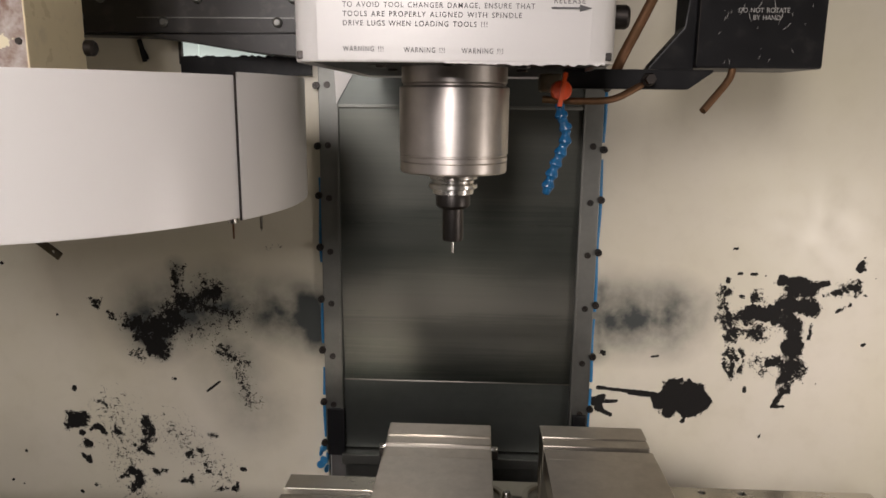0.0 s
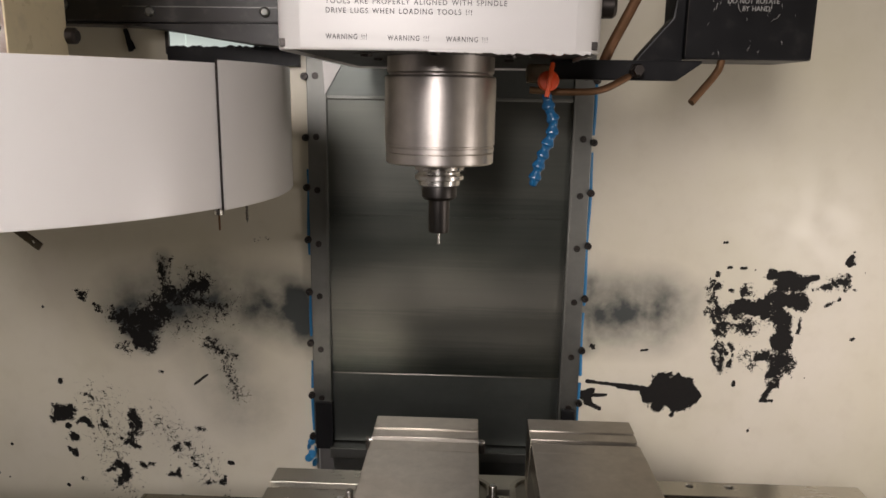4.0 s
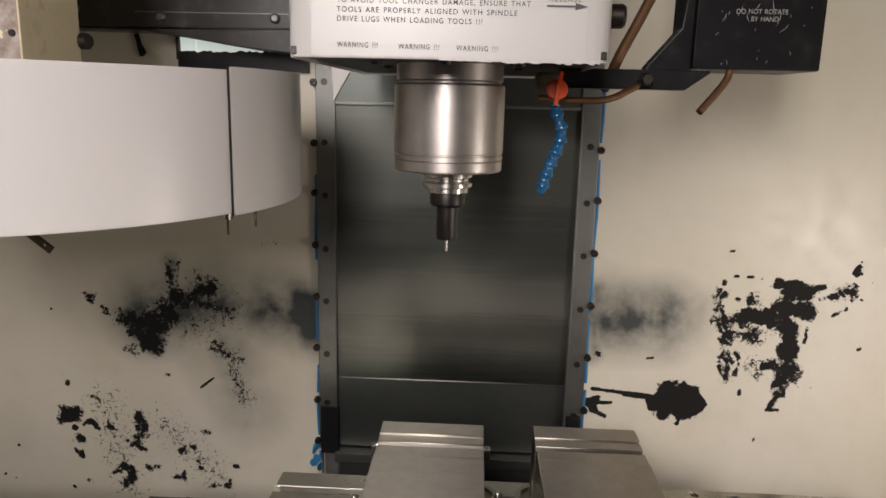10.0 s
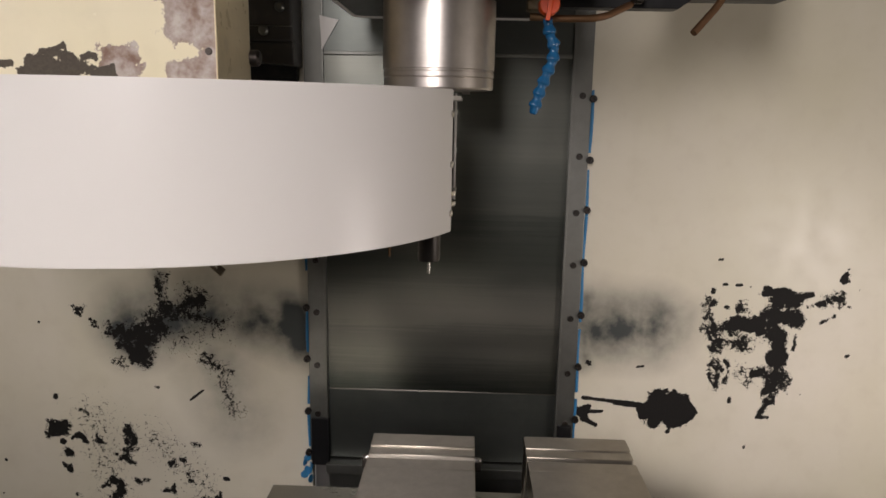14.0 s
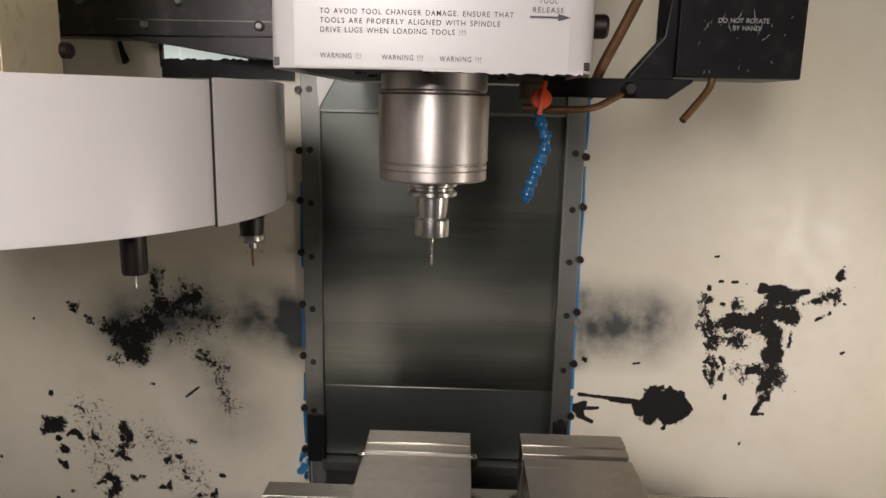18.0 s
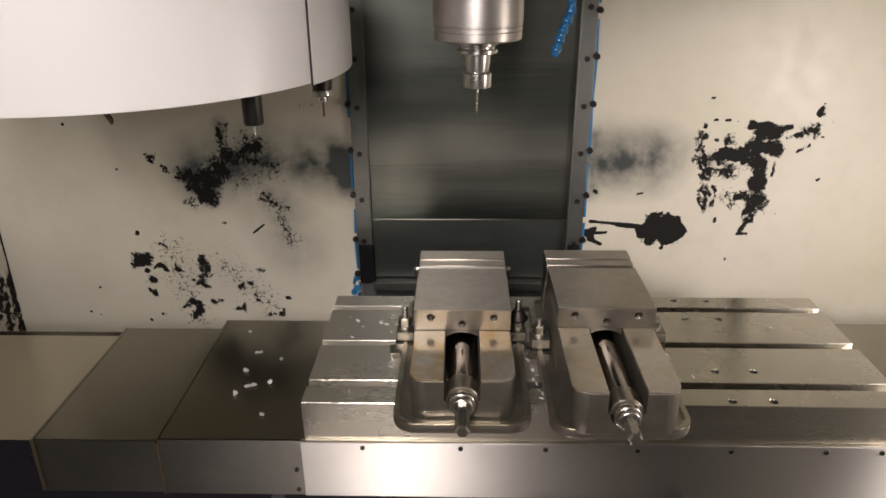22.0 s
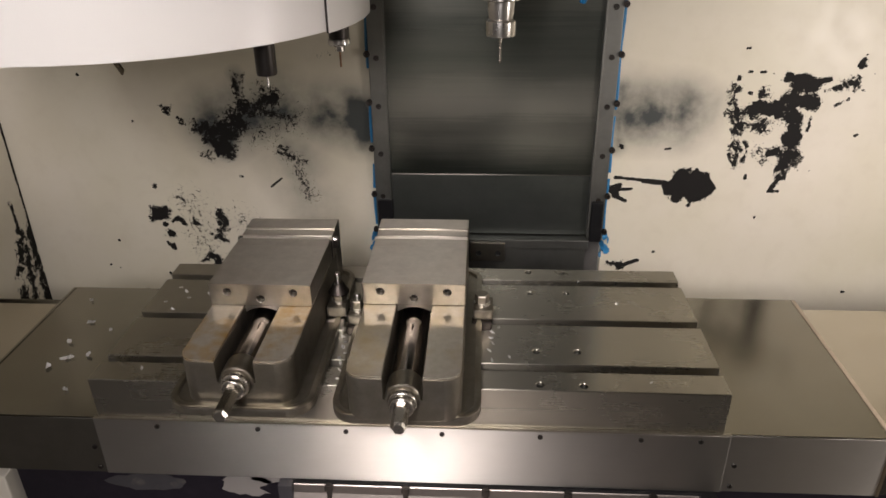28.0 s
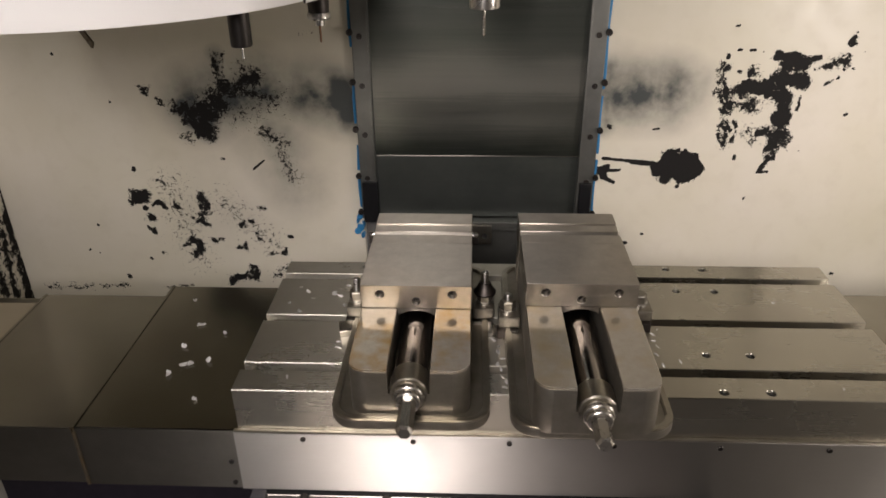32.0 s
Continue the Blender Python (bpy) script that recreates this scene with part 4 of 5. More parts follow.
add_tube(b, bend([(0.198, -0.42, 0.628), (0.207, -0.43, 0.655), (0.226, -0.42, 0.690), (0.262, -0.40, 0.76), (0.30, -0.38, 0.83)]), 0.0062, 12)
part("copper_pipe", b, M_COPPER, cool, "brown copper riser")
b = bmesh.new()
add_tube(b, bend([(0.351, -0.39, 0.660), (0.347, -0.395, 0.634), (0.338, -0.40, 0.622), (0.310, -0.415, 0.592)]), 0.0046, 12)
part("copper_pipe", b, M_COPPER, cool, "bent copper nozzle pipe")
valve = part("valve", lathe([(0, 0.011), (0.0105, 0.011), (0.0115, 0.009), (0.0115, -0.009), (0.0105, -0.011), (0, -0.011)], 24), M_ORANGE, cool, "orange plastic valve", pose(0.132, -0.470, 0.614, 90, 0, 0))
part("valve_handle", box(-0.0025, 0.0025, -0.018, 0.020, 0.010, 0.017, 0.001), M_ORANGE, valve, "", pose(0, 0, 0, 0, 0, -8))
HOSE = [(0.131, 0.599), (0.134, 0.584), (0.140, 0.570), (0.139, 0.555), (0.134, 0.542), (0.129, 0.529), (0.125, 0.517)]
SEGMENT = to_mesh("hose_segment", lathe([(0, 0.0085), (0.0048, 0.0085), (0.0058, 0.0055), (0.0050, 0.0025), (0.0052, 0.0), (0.0074, -0.0035), (0.0078, -0.0065), (0.0068, -0.0085), (0, -0.0085)], 20), M_BLUE)
for (x0, z0), (x1, z1) in zip(HOSE, HOSE[1:] + [(0.121, 0.503)]):
    d = Vector((x1 - x0, 0, z1 - z0))
    m = Matrix.Translation(((x0 + x1) / 2, -0.470, (z0 + z1) / 2)) @ (-d).to_track_quat("Z", "Y").to_matrix().to_4x4()
    share("hose_segment", SEGMENT, cool, m)
part("hose_nozzle", lathe([(0, 0.007), (0.0055, 0.007), (0.0062, 0.003), (0.0045, -0.007), (0.003, -0.008), (0, -0.006)], 16), M_BLUE, cool, "", pose(0.121, -0.470, 0.502, 0, 15, 0))
HEAD_THINGS = [head, drive, cool]

# ---- tool carousel: slides in from the left ----
CX, RC, RP, Z0, Z1 = -0.275, 0.327, 0.285, 0.481, 0.624
carousel = thing("tool_carousel", "white enamelled drum of the tool changer with a shutter", "tool changer")


def arc_shell(a0, a1, r, thick, z0, z1, n):
    b = bmesh.new()
    rows = []
    for k in range(n + 1):
        a = radians(a0 + (a1 - a0) * k / n)
        c, s = math.cos(a), math.sin(a)
        rows.append([b.verts.new((rr * c, rr * s, z)) for rr, z in ((r, z0), (r, z1), (r - thick, z1), (r - thick, z0))])
    for p, q in zip(rows, rows[1:]):
        for j in range(4):
            b.faces.new((p[j], q[j], q[(j + 1) % 4], p[(j + 1) % 4]))
    b.faces.new(rows[0][::-1])
    b.faces.new(rows[-1])
    bmesh.ops.recalc_face_normals(b, faces=b.faces[:])
    for f in b.faces:
        f.smooth = True
    rim = [e for e in b.edges if e.calc_face_angle(0) > 1.0]
    bmesh.ops.bevel(b, geom=rim, offset=0.0008, segments=2, affect="EDGES")
    return b


part("drum_cover", arc_shell(21, 339, RC, 0.003, Z0, Z1, 110), M_WHITE, carousel)
b = bmesh.new()
outline = [(RC * 0.985 * math.cos(radians(a)), RC * 0.985 * math.sin(radians(a))) for a in range(14, 347, 4)] + [(0.205, -0.072), (0.205, 0.072)]
add_prism(b, outline, Z1 - 0.010, Z1 - 0.006)
part("drum_top", b, M_WHITE, carousel, "white top plate of the drum")
disc = part("tool_disc", lathe([(0, 0.525), (0.262, 0.525), (0.262, 0.512), (0.284, 0.512), (0.284, 0.506), (0.262, 0.506), (0.262, 0.500), (0.10, 0.495), (0.10, 0.475), (0, 0.475)], 64), M_OXIDE, carousel, "dark tool disc inside the drum")
# added dark shell stands for the shade inside the drum
part("drum_liner", arc_shell(21.3, 338.7, RC - 0.0034, 0.001, Z0 + 0.002, Z1 - 0.002, 90), M_OXIDE, carousel, "dark shell added for the shade inside the drum")
GRIP = to_mesh("tool_grip", add_box(box(0.250, 0.300, 0.0275, 0.0335, 0.5055, 0.5125, 0.0015), 0.294, 0.304, 0.0225, 0.0335, 0.5055, 0.5125, 0.0015), M_STRIP)
GRIP_PAIR = to_mesh("tool_grip", add_box(box(0.250, 0.300, -0.0335, -0.0275, 0.5055, 0.5125, 0.0015), 0.294, 0.304, -0.0335, -0.0225, 0.5055, 0.5125, 0.0015), M_STRIP)
for k in range(20):
    for mesh in (GRIP, GRIP_PAIR):
        share("tool_grip", mesh, disc, pose(0, 0, 0, 0, 0, 18 * k))
RIVET = cap_screw_mesh("rivet", 0.0035, 0.0015, M_BRIGHT, False)
for z in (0.50, 0.55, 0.60):
    for s in (-1, 1):
        share("rivet", RIVET, carousel, pose(RC * math.cos(radians(s * 21.4)), RC * math.sin(radians(s * 21.4)), z) @ pose(0, 0, 0, 0, 90, 0) if s > 0 else pose(RC * math.cos(radians(-21.4)), RC * math.sin(radians(-21.4)), z, 0, 90, -21.4))
tab = part("index_tab", box(-0.026, 0.026, -0.0015, 0.0015, -0.0048, 0.0048, 0.001), M_BRASS, disc, "dull steel tab with a hole", pose(0.047, -0.067, 0.4375, 0, 38, 0))
cut(tab, lathe([(0, -0.01), (0.0022, -0.01), (0.0022, 0.01), (0, 0.01)], 14, pose(0.016, 0, 0, 90, 0, 0)))
part("tab_post", box(0.018, 0.030, -0.075, -0.062, 0.446, 0.476, 0.001), M_STRIP, disc)
# carriage housing over the drum
b = box(-0.50, 0.051, -0.062, 0.058, 0.630, 1.08, 0.0015)
carriage = part("carriage_housing", b, M_CREAM, carousel, "cream carriage housing with rusty flaked edges")
CARRIAGE_BLACK = [(-0.196, 0.638, -0.180, 0.646, 0.0075, 1), (-0.160, 0.638, -0.070, 0.638, 0.0085, 1), (-0.150, 0.648, -0.105, 0.650, 0.0080, 1), (-0.130, 0.658, -0.122, 0.660, 0.0070, 1), (-0.090, 0.650, -0.084, 0.651, 0.0065, 0.9), (-0.28, 0.636, -0.22, 0.636, 0.0065, 0.8)]
# rusty bare patches; the lamp's reflection is put into their grey
CARRIAGE_RUST_SHEEN = [(-0.064, 0.650, -0.046, 0.640, 0.0140, 1.3), (-0.048, 0.654, -0.042, 0.655, 0.0060, 1.2), (0.016, 0.690, 0.045, 0.690, 0.0200, 1.5), (0.018, 0.725, 0.045, 0.725, 0.0240, 1.5), (0.006, 0.640, 0.045, 0.638, 0.0100, 1.5), (0.046, 0.760, 0.046, 0.636, 0.0070, 1.5), (0.020, 0.760, 0.040, 0.800, 0.0300, 1.4)]
front = new("front_sheet", worn_sheet("front_sheet", pose(0, -0.0626, 0), -0.30, 0.0495, 0.6315, 0.80, 0.0013, [("wear", CARRIAGE_BLACK), ("rust", CARRIAGE_RUST_SHEEN)], M_CARRIAGE))
front.parent = carriage
front["label"] = "flaked cream front with black bare patches and rusty ones greyed by painted reflection"
part("carriage_screw", lathe([(0, 0.016), (0.007, 0.016), (0.010, 0.013), (0.010, 0), (0, 0)], 18), M_OXIDE, carousel, "", pose(0.047, 0.060, 0.661, 0, 90, 0))
part("housing_bolt", lathe([(0, 0.002), (0.0035, 0.002), (0.0042, 0), (0, 0)], 10), M_OXIDE, carriage, "", pose(0.042, -0.0627, 0.660, 90, 0, 0))
shutter = part("shutter", arc_shell(-23.4, 27, RC + 0.0035, 0.0015, Z0 - 0.002, Z1 + 0.003, 18), M_WHITE, carousel, "curved white shutter over the opening")
part("shutter_lip", box(RC + 0.0015, RC + 0.0036, -0.0003, 0.0003, Z0 - 0.002, Z1 + 0.003, 0.0005), M_WHITE, shutter, "", pose(0, 0, 0, 0, 0, -23.6))
part("shutter_seam", box(RC + 0.0005, RC + 0.0034, -0.0002, 0.0002, Z0 - 0.002, Z1 + 0.003), M_OXIDE, shutter, "dark seam beside the lip", pose(0, 0, 0, 0, 0, -23.75))

# tools: each turned about its own axis, origin at the flange's lower face
FLANGE = [(0, 0.060), (0.012, 0.060), (0.0215, 0.0165), (0.0285, 0.0165), (0.0290, 0.0155), (0.0290, 0.0120), (0.0245, 0.0095), (0.0245, 0.0075), (0.0290, 0.0050), (0.0290, 0.0010), (0.0280, 0.0)]


def tool(name, label, rings):
    t = thing(name, label, "cutting tool", group="cutting tools")
    part("holder", lathe(FLANGE + [(0.0, 0.0)], 40), M_BRIGHT, t)
    part("pull_stud", lathe([(0, 0.1142), (0.0075, 0.1142), (0.0085, 0.112), (0.0085, 0.106), (0.006, 0.103), (0.006, 0.059), (0, 0.059)], 18), M_OXIDE, t)
    for pname, prof, mat, lab in rings:
        part(pname, lathe(prof, 36 if prof[1][0] > 0.006 else 14), mat, t, lab)
    return t


collet_tool = tool("collet_tool", "steel collet holder with a dark hex nut and small cutter", [
    ("neck", [(0, 0), (0.0245, 0), (0.0245, -0.006), (0.021, -0.008), (0, -0.008)], M_BRIGHT, ""),
    ("collet_nut", [(0, -0.008), (0.0200, -0.008), (0.0205, -0.011), (0.0205, -0.020), (0.0175, -0.0235), (0, -0.0235)], M_OXIDE, "dark collet nut"),
    ("chuck_body", [(0, -0.0235), (0.0125, -0.0235), (0.0125, -0.060), (0.0118, -0.063), (0, -0.063)], M_OXIDE, "dark extension sleeve"),
    ("cutter", [(0, -0.063), (0.0016, -0.063), (0.0016, -0.078), (0, -0.0785)], M_BRIGHT, "thin end mill")])
drill_tool = tool("drill_tool", "bright drill holder with a thin twist drill", [
    ("neck", [(0, 0), (0.0190, 0), (0.0185, -0.006), (0.0175, -0.020), (0.0160, -0.0255), (0.0185, -0.0275), (0, -0.0275)], M_BRIGHT, ""),
    ("collar", [(0, -0.0275), (0.0200, -0.0275), (0.0207, -0.0285), (0.0207, -0.0465), (0.0200, -0.0480), (0, -0.0480)], M_BRIGHT, "knurled collar"),
    ("drill", [(0, -0.048), (0.0022, -0.048), (0.0022, -0.056)] + [(0.0013 if k % 2 else 0.0023, -0.057 - 0.0021 * k) for k in range(14)] + [(0, -0.088)], M_RING, "twist drill")])
tap_tool = tool("tap_tool", "small dark collet chuck with a bright ring and bronze drill", [
    ("body", [(0, 0), (0.0225, 0), (0.0225, -0.040), (0.0165, -0.046), (0.0150, -0.068), (0, -0.068)], M_OXIDE, "dark chuck body"),
    ("ring", [(0, -0.068), (0.0160, -0.068), (0.0170, -0.070), (0.0170, -0.076), (0.0155, -0.078), (0, -0.078)], M_BRIGHT, "bright ring"),
    ("collet", [(0, -0.078), (0.0080, -0.078), (0.0075, -0.087), (0, -0.087)], M_BRIGHT, ""),
    ("drill", [(0, -0.087), (0.0016, -0.087), (0.0016, -0.111), (0, -0.113)], M_COPPER, "bronze drill")])

# ---- machine table and its covers (move along x and y) ----
TX0, TX1, TY0, TY1 = -0.256, 0.668, -0.610, -0.250
table = thing("machine_table", "ground steel machine table with three T-slots", "machine table")
SLOTS = (-0.5565, -0.432, -0.302)
HOLES = [(x, y) for y in (-0.264, -0.337, -0.514, -0.597) for x in (0.402, 0.464)]
part("table_body", box(TX0, TX1, TY0 + 0.0005, TY1, -0.069, -0.034, 0.001), M_TABLE, table, "oily steel body under the slots")


def along_x(bm, prof, x0, x1):
    """A bar with the given (y, z) section."""
    ends = [[bm.verts.new((x, y, z)) for y, z in prof] for x in (x0, x1)]
    bm.faces.new(ends[0])
    bm.faces.new(ends[1][::-1])
    for k in range(len(prof)):
        j = (k + 1) % len(prof)
        bm.faces.new((ends[0][j], ends[0][k], ends[1][k], ends[1][j]))
    bmesh.ops.recalc_face_normals(bm, faces=bm.faces[:])
    return bm


edges = [TY0] + [e for yc in SLOTS for e in (yc - 0.0085, yc + 0.0085)] + [TY1]
for k in range(0, 8, 2):
    y0, y1 = edges[k], edges[k + 1]
    f0, f1 = y0 + (0.008 if k else 0), y1 - (0.008 if k < 6 else 0)
    section = [(f0, -0.0345), (f1, -0.0345), (f1, -0.018), (y1, -0.018), (y1, -0.0012), (y1 - 0.0012, 0.0), (y0 + 0.0012, 0.0), (y0, -0.0012), (y0, -0.018), (f0, -0.018)]
    section = [p for n, p in enumerate(section) if p != section[n - 1]]
    strip = part("top_strip", along_x(bmesh.new(), section, TX0, TX1), M_TABLE, table)
    cutter = bmesh.new()
    for x, y in HOLES:
        if y0 < y < y1:
            add_lathe(cutter, [(0, -0.016), (0.0055, -0.016), (0.0058, -0.0012), (0.0078, 0.001), (0, 0.001)], 20, Matrix.Translation((x, y, 0)))
    cut(strip, cutter)
    # added black plugs give the holes the shade of their depth
    for x, y in HOLES:
        if y0 < y < y1:
            part("tapped_bore", lathe([(0, -0.004), (0.0053, -0.004), (0.0053, -0.012), (0, -0.012)], 18), M_HOLE, strip, "", pose(x, y, 0))

deck = thing("table_way_cover", "brushed stainless way cover round the table with a screwed apron", "way cover")
DX0, DX1, DY0, DY1 = -0.490, 0.905, -0.6125, -0.228
b = box(DX0, DX1, DY0 + 0.003, DY1, -0.0745, -0.0705, 0.0006)
part("top_sheet", b, M_DECK, deck, "dull steel top sheet")
part("rear_apron", box(DX0, DX1, DY1, DY1 + 0.003, -0.17, -0.071, 0.0006), M_DECK, deck)
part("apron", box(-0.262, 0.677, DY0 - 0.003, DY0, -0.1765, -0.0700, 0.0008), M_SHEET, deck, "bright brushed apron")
# left end in darker steel: the dark it mirrors is put into the colour
part("apron_end", box(DX0, -0.2625, DY0 - 0.001, DY0 + 0.002, -0.1765, -0.0705, 0.0006), M_DIM, deck)
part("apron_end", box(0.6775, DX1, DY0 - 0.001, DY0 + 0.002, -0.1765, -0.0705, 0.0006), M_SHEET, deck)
part("apron_fold", box(-0.262, 0.677, DY0 - 0.003, DY0 + 0.0028, -0.0698, -0.0675, 0.0009), M_RIM, deck, "folded bright edge")
for x, wide, mat in ((DX0, 0.0025, M_DECK), (DX1, 0.0035, M_EDGE)):
    part("end_lip", box(x - wide, x + wide, DY0 - 0.003, DY1, -0.0765, -0.0690, 0.001), mat, deck)
    part("end_edge", box(x - 0.0025, x + 0.0025, DY0 - 0.003, DY0, -0.1765, -0.069, 0.0008), M_BRASS, deck, "dull brass edge strip")
APRON_SCREW = cap_screw_mesh("apron_screw", 0.0038, 0.0025, M_OXIDE)
for x in (-0.165, -0.012, 0.120, 0.262, 0.405, 0.55, 0.635):
    share("apron_screw", APRON_SCREW, deck, pose(x, DY0 - 0.003, -0.0795, 90, 0, 0))
for x in (-0.272, 0.690):
    for z in (-0.125, -0.165):
        share("apron_screw", APRON_SCREW, deck, pose(x, DY0 - 0.001, z, 90, 0, 0))

# the outer sections: the middle one is pushed along by the table
middle = thing("sliding_way_cover", "dull steel telescopic cover between the table and its end cover", "way cover")
fixed = thing("outer_way_cover", "dull steel telescopic cover beside the table", "way cover")
part("middle_sheet", box(-0.694, 0.30, -0.602, -0.246, -0.0835, -0.0795, 0.0006), M_DECK, middle)
part("middle_front", box(-0.694, 0.30, -0.605, -0.602, -0.182, -0.0797, 0.0006), M_DIM, middle)
part("middle_lip", box(-0.697, -0.692, -0.607, -0.246, -0.0855, -0.0785, 0.001), M_DECK, middle)
part("middle_edge", box(-0.697, -0.692, -0.6075, -0.605, -0.18, -0.079, 0.0006), M_BRASS, middle, "dull brass edge strip")
part("outer_sheet", box(XL + 0.004, -0.55, -0.594, -0.262, -0.0925, -0.0885, 0.0006), M_OUTER, fixed)
# coloured dark for the unlit shop it reflects; the right front stays steel
part("outer_front", box(XL + 0.004, -0.55, -0.597, -0.594, -0.19, -0.0887, 0.0006), M_NAVY, fixed, "front sheet darkened for the dark it reflects")
share("cover_screw", APRON_SCREW, fixed, pose(-0.706, -0.598, -0.118, 90, 0, 0))
part("outer_rear", box(XL + 0.004, 1.15, -0.246, -0.243, -0.30, -0.0900, 0.0006), M_DECK, fixed)
right = thing("outer_way_cover", "dull steel telescopic cover reaching under the wall", "way cover")
part("outer_sheet", box(0.45, XR - 0.004, -0.602, -0.246, -0.0835, -0.0795, 0.0006), M_OUTER, right)
part("outer_front", box(0.45, XR - 0.004, -0.605, -0.602, -0.182, -0.0797, 0.0006), M_DECK, right)

# saddle cover below the apron, rides with the table along y
saddle = thing("saddle_cover", "shiny folded steel cover below the table apron", "way cover")
b = bmesh.new()
prof = [(-0.600, -0.178), (-0.612, -0.180), (-0.618, -0.186), (-0.622, -0.198), (-0.630, -0.212), (-0.640, -0.218), (-0.72, -0.235), (-0.86, -0.262), (-0.86, -0.268), (-0.60, -0.240)]
ends = [[b.verts.new((x, y, z)) for y, z in prof] for x in (-0.296, 0.320)]
b.faces.new(ends[0])
b.faces.new(ends[1][::-1])
for k in range(len(prof)):
    j = (k + 1) % len(prof)
    b.faces.new((ends[0][j], ends[0][k], ends[1][k], ends[1][j]))
bmesh.ops.recalc_face_normals(b, faces=b.faces[:])
part("folded_sheet", b, M_SADDLE, saddle)
CLIP = to_mesh("clip", add_box(box(-0.004, 0.004, -0.007, 0.0, -0.034, 0.002, 0.001), -0.006, 0.006, -0.010, -0.004, -0.008, 0.002, 0.001), M_OXIDE)
for x in (-0.24, -0.122, 0.0, 0.124, 0.25):
    share("clip", CLIP, saddle, pose(x, -0.619, -0.180))
part("wiper", box(-0.296, 0.320, -0.6205, -0.602, -0.1815, -0.1775, 0.001), M_BLACK, saddle, "black wiper edge")
part("end_cheek", box(0.320, 0.345, -0.63, -0.58, -0.27, -0.178, 0.002), M_BLACK, saddle)
part("end_cheek", box(-0.318, -0.296, -0.63, -0.58, -0.27, -0.178, 0.002), M_PEELCUT, saddle)

base = thing("mill_bed_casting", "dark painted machine bed with flaked patches under the table", "machine bed")
part("casting", box(-0.82, 1.00, -0.585, -0.20, -0.70, -0.200, 0.006), M_NAVY, base)
rng5 = random.Random(31)


def ragged(w, h, n=26):
    return [(w * (0.72 + 0.28 * rng5.random()) * math.cos(2 * math.pi * k / n), h * (0.72 + 0.28 * rng5.random()) * math.sin(2 * math.pi * k / n)) for k in range(n)]


for x, z, w, h, mat, lab in ((-0.365, -0.250, 0.050, 0.034, M_PEEL, "grey flaked patch"), (-0.410, -0.285, 0.055, 0.028, M_PEEL, "grey flaked patch"), (-0.352, -0.292, 0.04, 0.016, M_NAVY, "dark paint scab"), (-0.585, -0.285, 0.085, 0.022, M_PEELCUT, "dull flaked patch")):
    bb = bmesh.new()
    add_prism(bb, ragged(w, h), 0, 0.0006 + (0.0006 if mat == M_NAVY else 0))
    part("flaked_patch", bb, mat, base, lab, pose(x, -0.5851, z, 90, 0, 0))
apronwall = thing("pan_edge", "pale enamelled edge of the chip pan", "pan edge")
part("edge_plate", box(-0.86, -0.832, -0.60, -0.20, -0.70, -0.27, 0.003), M_DOOR, apronwall)

